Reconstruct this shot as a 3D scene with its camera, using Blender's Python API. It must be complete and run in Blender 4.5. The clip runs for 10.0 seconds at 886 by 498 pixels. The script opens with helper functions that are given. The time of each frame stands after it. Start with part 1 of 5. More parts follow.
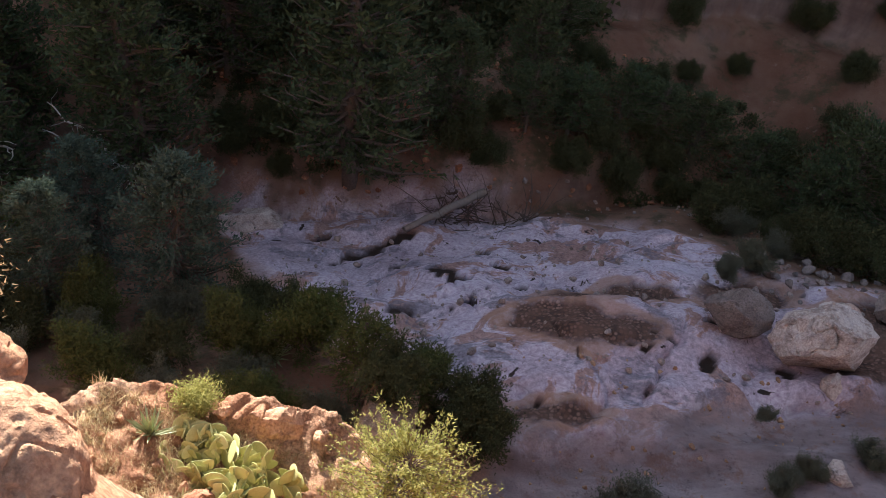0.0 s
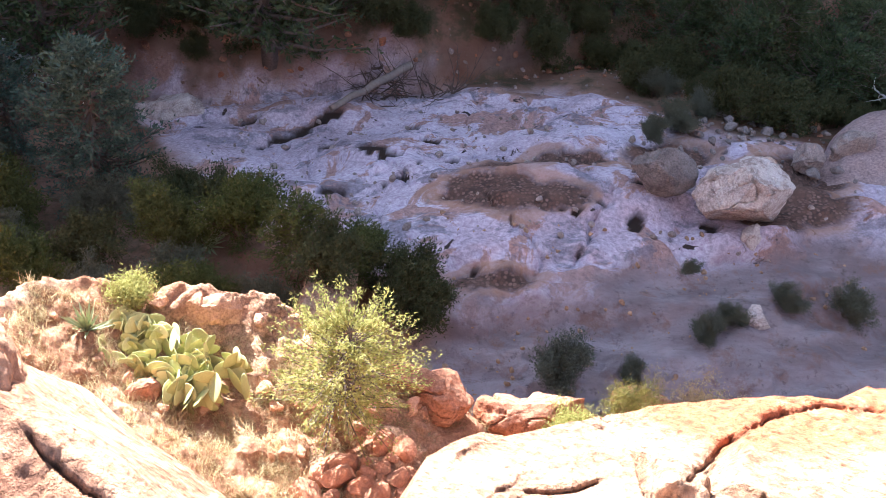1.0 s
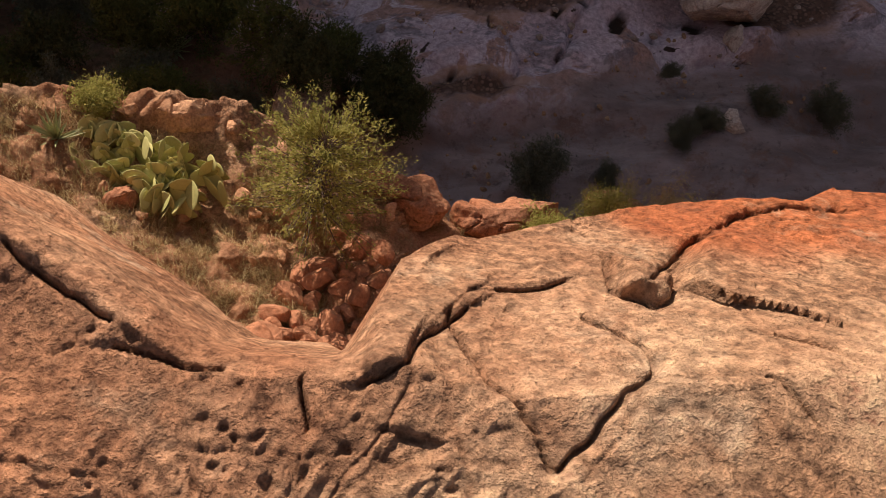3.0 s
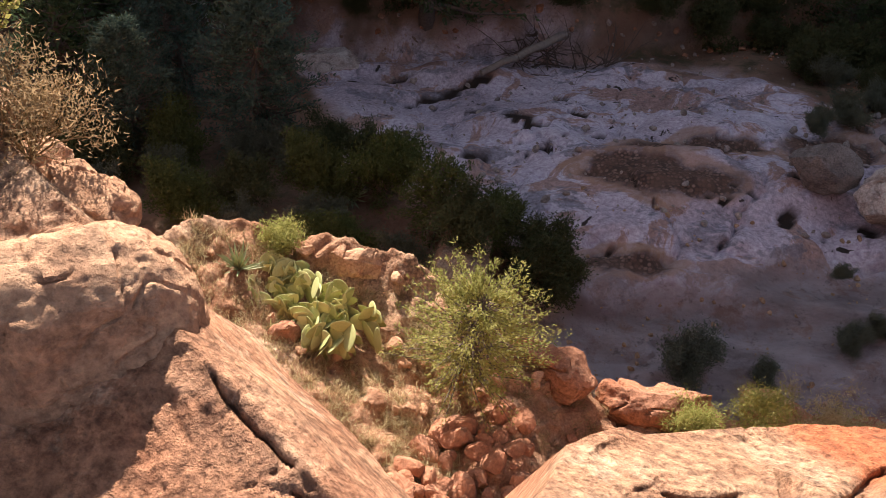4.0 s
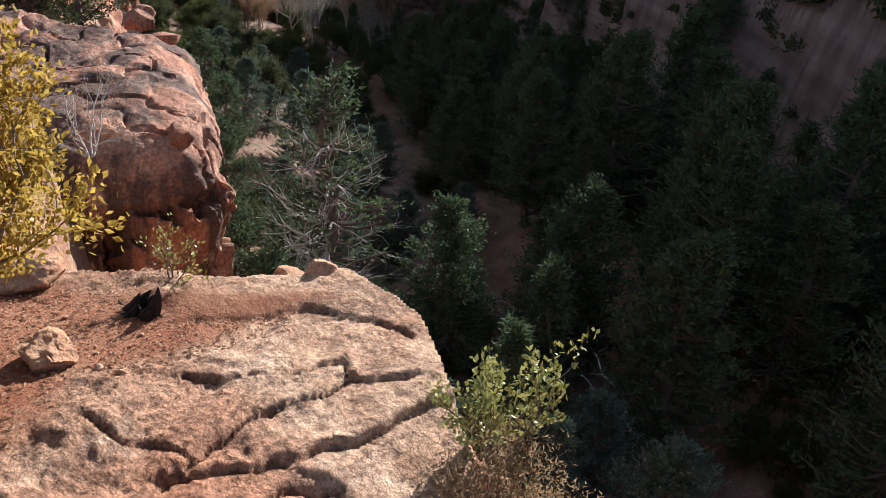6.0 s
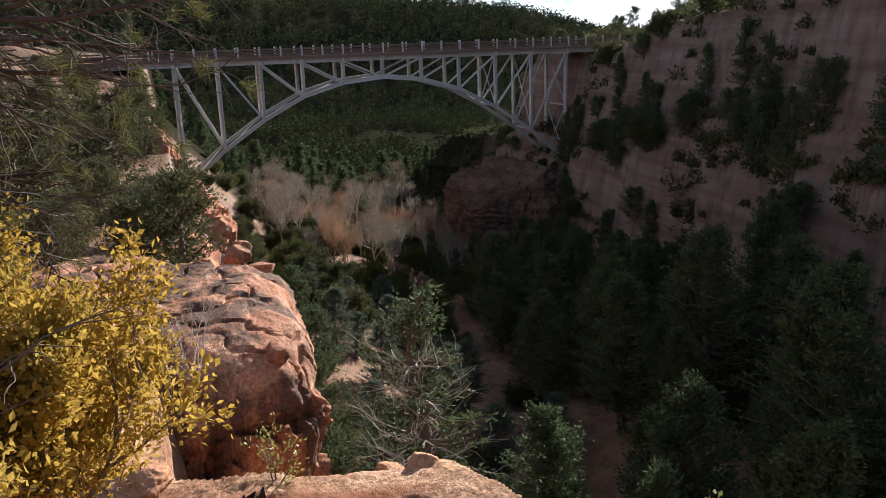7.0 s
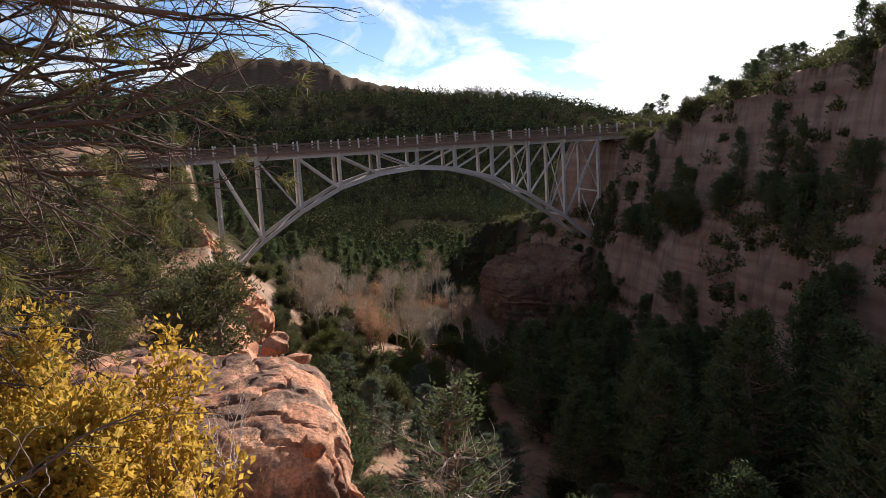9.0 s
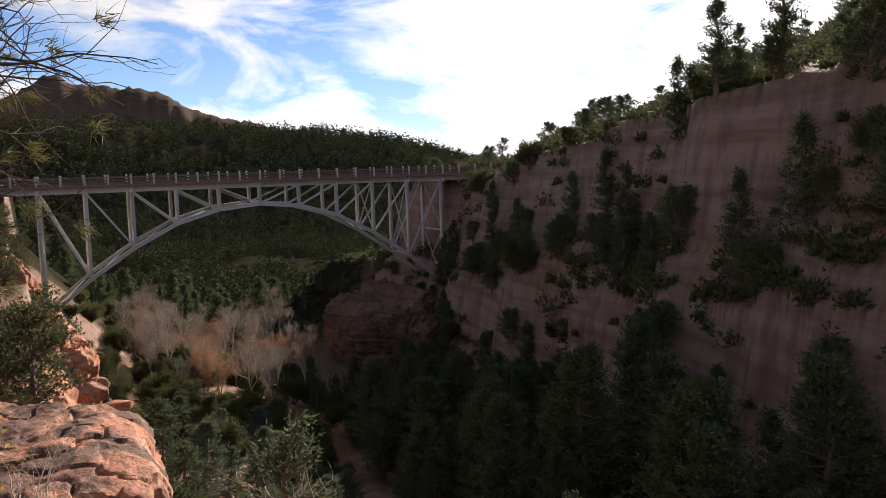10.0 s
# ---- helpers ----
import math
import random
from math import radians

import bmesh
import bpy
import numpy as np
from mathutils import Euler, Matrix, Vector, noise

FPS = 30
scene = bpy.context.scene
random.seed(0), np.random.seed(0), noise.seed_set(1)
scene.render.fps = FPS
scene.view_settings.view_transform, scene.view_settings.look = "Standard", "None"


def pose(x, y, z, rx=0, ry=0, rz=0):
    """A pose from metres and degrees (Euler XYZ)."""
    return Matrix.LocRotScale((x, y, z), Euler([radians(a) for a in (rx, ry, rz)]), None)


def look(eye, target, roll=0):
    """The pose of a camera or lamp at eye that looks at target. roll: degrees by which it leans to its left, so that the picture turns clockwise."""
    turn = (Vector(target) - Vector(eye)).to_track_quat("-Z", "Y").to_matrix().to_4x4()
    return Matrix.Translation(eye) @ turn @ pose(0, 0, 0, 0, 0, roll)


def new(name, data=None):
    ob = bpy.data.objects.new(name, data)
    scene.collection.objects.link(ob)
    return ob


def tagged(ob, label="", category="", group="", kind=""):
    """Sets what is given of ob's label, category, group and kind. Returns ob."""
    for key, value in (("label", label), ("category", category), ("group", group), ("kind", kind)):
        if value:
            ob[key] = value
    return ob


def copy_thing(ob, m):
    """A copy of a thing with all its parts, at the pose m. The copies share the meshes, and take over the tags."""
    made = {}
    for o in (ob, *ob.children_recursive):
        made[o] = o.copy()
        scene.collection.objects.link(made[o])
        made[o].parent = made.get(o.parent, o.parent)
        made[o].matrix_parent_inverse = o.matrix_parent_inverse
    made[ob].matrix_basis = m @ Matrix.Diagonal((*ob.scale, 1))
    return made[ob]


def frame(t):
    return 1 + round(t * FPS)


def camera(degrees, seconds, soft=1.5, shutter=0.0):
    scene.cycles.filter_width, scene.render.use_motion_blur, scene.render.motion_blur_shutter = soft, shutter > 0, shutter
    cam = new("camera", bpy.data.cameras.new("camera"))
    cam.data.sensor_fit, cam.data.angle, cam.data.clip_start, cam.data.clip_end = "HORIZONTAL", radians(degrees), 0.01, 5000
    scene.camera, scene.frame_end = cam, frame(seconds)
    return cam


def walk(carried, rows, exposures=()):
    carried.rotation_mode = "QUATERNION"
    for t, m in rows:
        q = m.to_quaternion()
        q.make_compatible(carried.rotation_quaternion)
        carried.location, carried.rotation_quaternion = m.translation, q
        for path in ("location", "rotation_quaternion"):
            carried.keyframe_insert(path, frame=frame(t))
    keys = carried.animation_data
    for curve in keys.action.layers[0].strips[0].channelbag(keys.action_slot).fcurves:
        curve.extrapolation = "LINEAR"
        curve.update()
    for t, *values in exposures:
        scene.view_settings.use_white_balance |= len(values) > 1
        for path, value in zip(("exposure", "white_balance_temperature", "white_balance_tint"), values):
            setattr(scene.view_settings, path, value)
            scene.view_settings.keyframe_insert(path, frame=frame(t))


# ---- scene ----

# the camera and its walk
cam = camera(57.44, 10.0, soft=0.85)
ROWS = [
    (0, pose(0.078, 0.158, -0.066, 45.36, -8.50, 8.30)),
    (0.5, pose(0.107, 0.145, -0.075, 40.93, -9.10, 4.54)),
    (1, pose(0.126, 0.130, -0.052, 37.54, -9.56, 2.50)),
    (1.5, pose(0.126, 0.130, -0.059, 33.96, -10.07, 1.77)),
    (2, pose(0.123, 0.125, -0.066, 30.76, -10.86, 1.75)),
    (2.2, pose(0.149, 0.154, -0.030, 29.42, -10.90, 1.72)),
    (3.3, pose(0.128, 0.124, -0.061, 23.43, -10.68, 1.23)),
    (3.5, pose(0.116, 0.131, -0.046, 25.75, -9.40, 2.84)),
    (4, pose(0.034, 0.133, 0.007, 33.76, -5.63, 12.91)),
    (4.5, pose(-0.061, 0.110, 0.041, 41.08, -4.54, 25.00)),
    (5, pose(-0.132, 0.082, 0.081, 49.37, -4.79, 34.24)),
    (5.5, pose(-0.165, 0.007, 0.149, 56.01, -5.10, 42.79)),
    (6, pose(-0.192, -0.041, 0.172, 60.48, -4.66, 49.12)),
    (6.2, pose(-0.193, -0.051, 0.195, 62.77, -4.27, 50.63)),
    (7.3, pose(-0.093, -0.144, 0.008, 78.97, 3.47, 53.98)),
    (7.5, pose(-0.078, -0.141, 0.023, 79.95, 3.66, 54.72)),
    (8, pose(-0.140, -0.136, 0.044, 81.82, 3.72, 55.72)),
    (8.5, pose(-0.133, -0.155, 0.046, 82.42, 3.48, 56.17)),
    (9, pose(-0.147, -0.121, 0.050, 82.05, 3.31, 55.26)),
    (9.5, pose(-0.071, -0.092, 0.081, 82.90, 2.44, 50.52)),
    (10, pose(-0.010, -0.061, 0.092, 84.22, 1.73, 44.44)),
]
EXPOSURES = [(0.0, 2.2, 5950, 8), (0.5, 2.6, 5700, 10), (1.0, 3.15, 5400, 9), (1.5, 2.6, 5300, 9), (2.0, 2.1, 5300, 8), (3.3, 0.55, 7700, 17), (4.0, 1.75, 6300, 9),
             (4.5, 2.1, 5800, 7), (5.0, 1.9, 5600, 6), (5.5, 1.6, 5400, 5), (6.2, 1.4, 5450, 6), (7.3, 1.4, 6200, 9), (8.0, 1.4, 6400, 11), (9.0, 1.4, 6550, 13), (10.0, 1.25, 6550, 15)]
walk(cam, ROWS, EXPOSURES)

# world, sun
SUN_AZ, SUN_EL = 25.0, 21.0      # degrees left of +y, and above the horizon


def make_world():
    w = bpy.data.worlds.new("sky")
    scene.world = w
    w.use_nodes = True
    nt = w.node_tree
    nt.nodes.clear()
    N, L = nt.nodes.new, nt.links.new
    sky = N("ShaderNodeTexSky")
    sky.sky_type, sky.sun_disc = "NISHITA", False
    sky.sun_elevation, sky.sun_rotation = radians(SUN_EL), radians(-SUN_AZ)
    sky.altitude, sky.air_density, sky.dust_density, sky.ozone_density = 1400, 1.0, 0.05, 2.5
    co = N("ShaderNodeTexCoord")
    mp = N("ShaderNodeMapping")
    mp.inputs["Rotation"].default_value = (0, 0, radians(35))
    mp.inputs["Scale"].default_value = (1.3, 3.2, 6.0)
    L(co.outputs["Generated"], mp.inputs["Vector"])
    n1 = N("ShaderNodeTexNoise")
    n1.inputs["Scale"].default_value, n1.inputs["Detail"].default_value = 2.2, 9.0
    n1.inputs["Roughness"].default_value, n1.inputs["Distortion"].default_value = 0.58, 0.5
    L(mp.outputs["Vector"], n1.inputs["Vector"])
    r1 = N("ShaderNodeMapRange")
    r1.inputs["From Min"].default_value, r1.inputs["From Max"].default_value = 0.43, 0.60
    # the veil of cloud thickens and brightens towards the sun
    dot = N("ShaderNodeVectorMath")
    dot.operation = "DOT_PRODUCT"
    L(co.outputs["Generated"], dot.inputs[0])
    a, e = radians(SUN_AZ), radians(SUN_EL)
    dot.inputs[1].default_value = (-math.sin(a) * math.cos(e), math.cos(a) * math.cos(e), math.sin(e))
    near = N("ShaderNodeMath")
    near.operation, near.use_clamp = "MAXIMUM", True
    L(dot.outputs["Value"], near.inputs[0])
    veil = N("ShaderNodeMath")
    veil.operation = "POWER"
    L(near.outputs["Value"], veil.inputs[0])
    veil.inputs[1].default_value = 9.0
    thick = N("ShaderNodeMath")
    thick.operation = "MULTIPLY_ADD"
    L(veil.outputs["Value"], thick.inputs[0])
    thick.inputs[1].default_value = 0.10
    L(n1.outputs["Fac"], thick.inputs[2])
    L(thick.outputs["Value"], r1.inputs["Value"])
    mixc = N("ShaderNodeMix")
    mixc.data_type = "RGBA"
    L(r1.outputs["Result"], mixc.inputs["Factor"])
    tone = N("ShaderNodeMix")
    tone.data_type, tone.blend_type = "RGBA", "MULTIPLY"
    tone.inputs["Factor"].default_value = 1.0
    tone.inputs["B"].default_value = (0.62, 0.67, 0.78, 1)
    L(sky.outputs["Color"], tone.inputs["A"])
    L(tone.outputs["Result"], mixc.inputs["A"])
    # thin cloud lit by the same sun: the sky's own light, whitened and lifted
    bw = N("ShaderNodeRGBToBW")
    L(sky.outputs["Color"], bw.inputs["Color"])
    lift = N("ShaderNodeMath")
    lift.operation = "MULTIPLY_ADD"
    L(bw.outputs["Val"], lift.inputs[0])
    lift.inputs[1].default_value, lift.inputs[2].default_value = 0.75, 2.2
    glow = N("ShaderNodeMath")
    glow.operation = "MULTIPLY_ADD"
    L(veil.outputs["Value"], glow.inputs[0])
    glow.inputs[1].default_value = 5.0
    L(lift.outputs["Value"], glow.inputs[2])
    L(glow.outputs["Value"], mixc.inputs["B"])
    bg = N("ShaderNodeBackground")
    bg.inputs["Strength"].default_value = 0.065
    L(mixc.outputs["Result"], bg.inputs["Color"])
    out = N("ShaderNodeOutputWorld")
    L(bg.outputs["Background"], out.inputs["Surface"])


make_world()
sun_data = bpy.data.lights.new("sun", "SUN")
sun_data.energy, sun_data.angle, sun_data.color = 5.0, radians(0.6), (1.0, 0.90, 0.78)
sun = new("sun", sun_data)
_a, _e = radians(SUN_AZ), radians(SUN_EL)
SUN_DIR = Vector((-math.sin(_a) * math.cos(_e), math.cos(_a) * math.cos(_e), math.sin(_e)))
sun.matrix_world = look(SUN_DIR * 50, (0, 0, 0))

# ---- noise and the shape of the land ----
def _hash(ix, iy, iz, k):
    h = (ix.astype(np.int64) * 374761393 + iy.astype(np.int64) * 668265263 + iz.astype(np.int64) * 2147483647 + k * 1274126177) & 0xFFFFFFFF
    h = ((h ^ (h >> 13)) * 1274126177) & 0xFFFFFFFF
    h = (h ^ (h >> 16)) & 0xFFFFFFFF
    h = ((h ^ (h >> 15)) * 2246822519) & 0xFFFFFFFF
    return (h ^ (h >> 13)) / 4294967296.0 % 1.0


def vnoise(x, y, z=0.0, k=0):
    """Smooth value noise, -1 to 1."""
    x, y, z = np.broadcast_arrays(np.asarray(x, float), y, z)
    ix, iy, iz = np.floor(x), np.floor(y), np.floor(z)
    fx, fy, fz = x - ix, y - iy, z - iz
    fx, fy, fz = (f * f * f * (f * (f * 6 - 15) + 10) for f in (fx, fy, fz))
    v = 0.0
    for a in (0, 1):
        for b in (0, 1):
            for c in (0, 1):
                w = (fx if a else 1 - fx) * (fy if b else 1 - fy) * (fz if c else 1 - fz)
                v = v + w * _hash(ix + a, iy + b, iz + c, k)
    return v * 2 - 1


def fbm(x, y, z=0.0, octaves=4, k=0, rough=0.5):
    v, amp, f = 0.0, 1.0, 1.0
    for o in range(octaves):
        v = v + amp * vnoise(np.asarray(x) * f + 13.7 * o, np.asarray(y) * f - 7.1 * o, np.asarray(z) * f + 3.3 * o, k + o)
        amp, f = amp * rough, f * 2.03
    return v


def cells(x, y, k=0, jitter=0.9):
    """Voronoi in the plane: the nearest and second distance, a value per cell, and the way from its middle."""
    x, y = np.asarray(x, float), np.asarray(y, float)
    ix, iy = np.floor(x), np.floor(y)
    d1, d2, val, ox, oy = np.full(x.shape, 9.0), np.full(x.shape, 9.0), np.zeros(x.shape), np.zeros(x.shape), np.zeros(x.shape)
    for a in (-1, 0, 1):
        for b in (-1, 0, 1):
            cx, cy = ix + a, iy + b
            zz = np.zeros_like(cx)
            px = cx + 0.5 + jitter * (_hash(cx, cy, zz, k) - 0.5)
            py = cy + 0.5 + jitter * (_hash(cx, cy, zz, k + 51) - 0.5)
            d = np.hypot(x - px, y - py)
            v = _hash(cx, cy, zz, k + 97)
            near = d < d1
            d2 = np.where(near, d1, np.minimum(d2, d))
            val, ox, oy = np.where(near, v, val), np.where(near, x - px, ox), np.where(near, y - py, oy)
            d1 = np.where(near, d, d1)
    return d1, d2, val, ox, oy


def step(a, b, v):
    t = np.clip((v - a) / (b - a), 0, 1)
    return t * t * (3 - 2 * t)


def along(x, y):
    """Canyon coordinates: s towards the bridge, n across, towards the far wall."""
    return -0.935 * x + 0.355 * y, 0.355 * x + 0.935 * y


# the edge of the ledge on which the camera stands, in plan, from upstream to the bridge
RIM = [(14, -3.0), (6, -0.4), (3.2, 0.55), (1.6, 0.58), (0.55, 0.46), (0.30, 0.54), (0.02, 0.54), (-0.09, 0.57), (-0.22, 0.66), (-0.33, 0.74), (-0.44, 0.80), (-0.54, 0.85), (-0.75, 1.00), (-1.18, 1.27), (-1.48, 1.45),
       (-1.82, 1.65), (-2.42, 1.98), (-2.98, 1.97), (-3.22, 1.5), (-3.9, 0.9), (-5.0, 1.0), (-6.5, 1.6), (-8.5, 2.2), (-10.5, 3.0),
       (-14.5, 4.9), (-22, 6.8), (-34, 11.0), (-47, 14.2), (-60, 18.2), (-74, 21.6), (-90, 27.5), (-140, 44)]


def rim_distance(x, y):
    """Distance from the rim, positive on the canyon's side."""
    best = np.full(np.shape(x), 1e9)
    sign = np.ones(np.shape(x))
    for (ax, ay), (bx, by) in zip(RIM[:-1], RIM[1:]):
        dx, dy = bx - ax, by - ay
        t = np.clip(((x - ax) * dx + (y - ay) * dy) / (dx * dx + dy * dy), 0, 1)
        d = np.hypot(x - ax - t * dx, y - ay - t * dy)
        side = (x - ax) * dy - (y - ay) * dx
        hit = d < best - 1e-9
        best = np.where(hit, d, best)
        sign = np.where(hit, np.where(side > 0, 1.0, -1.0), sign)
    return best * sign


def interp(v, xs, ys):
    return np.interp(v, xs, ys)


def land(x, y, detail=True):
    """Height of the ground."""
    x, y = np.asarray(x, float), np.asarray(y, float)
    s, n = along(x, y)
    r = np.hypot(x, y)
    az = np.degrees(np.arctan2(-x, y))
    wob = fbm(x * 0.12, y * 0.12, k=3) if detail else 0.0
    # creek and floor
    zb = interp(s, [-60, 0, 90, 200, 400], [-9.5, -15.6, -25.5, -30, -34])
    nc = interp(s, [-40, -20, -0.6, 6, 11.5, 20, 40, 90], [34, 30, 22.5, 17.8, 14.0, 13.0, 14.5, 18]) + 0.8 * vnoise(s * 0.15, 0.0, k=8)
    wide = interp(s, [-10, 10, 30, 78, 100, 130], [-3.0, 2.0, 3.0, 9.7, 9.7, 6])
    near_bank = zb + 0.40 * np.clip(nc - n, 0, 11)
    far_n = n - nc - wide * step(0.5, 8, n - nc) + 1.5 * (fbm(s * 0.09, n * 0.05, k=11) if detail else 0)
    top_h = interp(s, [-60, 20, 56, 86, 98, 106, 116, 140], [22, 20, 15.5, 9.2, 4.8, -1.0, -9.0, -10])
    rim_far = interp(s, [-20, 20, 45, 85, 100, 112, 130], [5.5, 5.5, 3.2, -1.6, -1.4, -13.0, -14.0])
    base_far = zb + 3.6
    wall = interp(far_n, [0, 1.0, 9.0], [0, 0.9, 3.6]) + zb
    up = rim_far - base_far
    wall = wall + up * (0.46 * step(8.6, 10.6, far_n) + 0.12 * step(10.6, 12.6, far_n) + 0.42 * step(12.6, 15.0, far_n))
    wall = wall + (top_h - rim_far) * np.clip((far_n - 15.0) / 42.0, 0, 1) ** 1.15
    floor_z = np.where(n < nc, near_bank, wall)
    # the near ledge
    d = rim_distance(x, y)
    top = interp(s, [-12, -3, -0.5, 0.6, 1.4, 2.4, 3.4, 5.2, 9, 14, 25, 60, 90, 140], [-1.0, -1.2, -1.52, -1.68, -1.74, -1.80, -1.92, -2.30, -3.0, -3.3, -4.2, -3.8, -1.4, 0.5])
    inland = np.clip(-d, 0, 400)
    top = top + 0.10 * np.clip(inland - 0.4, 0, 4) + interp(inland, [0, 4, 12, 40, 100], [0, 0, 1.2, 3.2, 4])
    # how far the drop goes in one, and how steeply it starts
    front = step(-1.3, -0.5, x) * (1 - step(5, 8, x))
    slab = step(0.20, 0.30, x)
    dc = np.clip(d, 0, 100)
    drop_cliff = 9.0 * step(-0.05, 1.1, dc) + 0.55 * np.clip(dc - 0.8, 0, 100)
    knee = interp(x, [0.24, 0.31, 0.37, 0.54, 0.96, 1.17, 1.74, 1.94, 2.4], [0.10, 0.25, 0.43, 0.63, 0.76, 0.82, 0.84, 0.97, 0.97])
    drop_slab = 0.95 * np.clip(np.minimum(dc, knee) - 0.05, 0, 9) + 5.0 * np.clip(dc - knee, 0, 0.9) + 0.9 * np.clip(dc - knee - 0.9, 0, 9)
    drop_gully = interp(dc, [0, 0.06, 0.25, 0.7, 1.1], [0, 0.07, 0.55, 3.2, 6.2])
    drop_front = drop_gully * (1 - slab) + drop_slab * slab
    drop = drop_cliff * (1 - front) + drop_front * front
    cliff_z = top - drop - np.clip(dc - 1.9, 0, 100) * 0.6
    # the lower ledge with the juniper
    lower = -7.05 - 0.22 * x + 0.44 * np.clip(3.3 - y, 0, 2.2) - 0.05 * (y - 3.5) + (0.12 * fbm(x * 1.3, y * 1.3, k=21) if detail else 0)
    edge = interp(x, [-3.6, -2.6, -1.2, -0.6, 0.4, 1.1, 1.8, 2.8, 3.8, 5.0, 6.0], [2.9, 4.2, 4.55, 4.4, 4.1, 3.9, 3.85, 4.2, 4.35, 4.5, 3.6])
    edge = edge + (0.22 * fbm(x * 1.6, y * 0.3, k=25) if detail else 0)
    over = np.clip(y - edge, 0, 50)
    lower = lower - interp(over, [0, 0.12, 0.7, 3, 60], [0, 0.4, 5.0, 9.5, 60])
    mask = step(-3.9, -3.0, x) * (1 - step(5.6, 6.6, x))
    lower = lower * mask + (-60.0) * (1 - mask)
    z = np.maximum(np.maximum(cliff_z, lower), floor_z)
    z = np.where(d < 0, top, z)
    # behind the bridge: valley, wooded ridge, red mesa
    e1 = interp(az, [-180, 0, 30, 36, 41, 46, 52, 60, 70, 80, 100, 180], [6, 6, 2, -0.6, -0.1, 1.4, 2.4, 2.7, 3.5, 3.6, 3, 5])
    ridge = -32 + step(330, 600, r) * (32 + 620 * np.tan(np.radians(e1)))
    e2 = interp(az, [45, 53, 56, 58.5, 61.3, 63, 65, 67, 68.5, 69.2, 70.2, 71, 73, 77, 84], [0, 2.6, 3.0, 3.6, 4.3, 5.3, 5.75, 5.85, 5.85, 6.4, 6.5, 5.8, 4.9, 3.6, 2])
    ridge = ridge + step(1120, 1250, r) * np.maximum(0, 1250 * np.tan(np.radians(e2)) - (620 * np.tan(np.radians(e1))))
    far_mix = step(125, 175, s + 0.25 * np.clip(n - 40, 0, 200))
    z = z * (1 - far_mix) + ridge * far_mix
    if detail:
        rough = step(6, 20, r)
        z = z + rough * (0.5 + 0.004 * np.clip(r, 0, 800)) * wob
        # ledges weathered out of the far wall
        ter = step(6.5, 8.0, far_n) * (1 - step(15, 20, far_n)) * (1 - far_mix)
        q = (z + 0.5 * wob) / 1.7
        z = z + ter * 0.75 * (np.floor(q) + step(0.55, 0.95, q - np.floor(q)) - q) * 1.7
    return z

# ---- materials ----
class Nodes:
    """A short way to write node trees."""

    def __init__(self, name, rough=0.85, spec=0.3):
        self.m = bpy.data.materials.new(name)
        self.m.use_nodes = True
        self.t = self.m.node_tree
        self.b = self.t.nodes["Principled BSDF"]
        self.b.inputs["Roughness"].default_value = rough
        self.b.inputs["Specular IOR Level"].default_value = spec
        self.co = self.t.nodes.new("ShaderNodeTexCoord").outputs["Object"]

    def n(self, kind, **inputs):
        node = self.t.nodes.new(kind)
        for key, v in inputs.items():
            self.put(node.inputs[key.replace("_", " ")], v)
        return node

    def put(self, socket, v):
        if isinstance(v, bpy.types.NodeSocket):
            self.t.links.new(v, socket)
        elif isinstance(v, tuple) and len(v) == 3 and socket.type == "RGBA":
            socket.default_value = (*v, 1)
        else:
            socket.default_value = v

    def scaled(self, v):
        m = self.n("ShaderNodeMapping", Vector=self.co)
        m.inputs["Scale"].default_value = v
        return m.outputs["Vector"]

    def noise(self, scale, detail=5.0, rough=0.55, vec=None, dist=0.0):
        return self.n("ShaderNodeTexNoise", Vector=vec or self.co, Scale=scale, Detail=detail, Roughness=rough, Distortion=dist).outputs["Fac"]

    def voronoi(self, scale, feature="F1", vec=None, out="Distance"):
        v = self.n("ShaderNodeTexVoronoi", Vector=vec or self.co, Scale=scale)
        v.feature = feature
        return v.outputs[out]

    def ramp(self, v, a, b):
        return self.n("ShaderNodeMapRange", Value=v, From_Min=a, From_Max=b).outputs["Result"]

    def mix(self, f, a, b, how="MIX"):
        node = self.t.nodes.new("ShaderNodeMix")
        node.data_type, node.blend_type = "RGBA", how
        self.put(node.inputs["Factor"], f)
        self.put(node.inputs[6], a)
        self.put(node.inputs[7], b)
        return node.outputs[2]

    def math(self, op, a, b=0.0):
        node = self.t.nodes.new("ShaderNodeMath")
        node.operation = op
        self.put(node.inputs[0], a)
        self.put(node.inputs[1], b)
        return node.outputs[0]

    def attr(self, name):
        node = self.t.nodes.new("ShaderNodeAttribute")
        node.attribute_name = name
        return node.outputs["Fac"]

    def random(self, island=False):
        if island:
            return self.t.nodes.new("ShaderNodeNewGeometry").outputs["Random Per Island"]
        return self.t.nodes.new("ShaderNodeObjectInfo").outputs["Random"]

    def bump(self, height, strength=0.5, distance=0.02, normal=None):
        node = self.n("ShaderNodeBump", Height=height, Strength=strength, Distance=distance)
        if normal is not None:
            self.put(node.inputs["Normal"], normal)
        return node.outputs["Normal"]

    def done(self, color, normal=None, rough=None):
        self.put(self.b.inputs["Base Color"], color)
        if normal is not None:
            self.put(self.b.inputs["Normal"], normal)
        if rough is not None:
            self.put(self.b.inputs["Roughness"], rough)
        return self.m


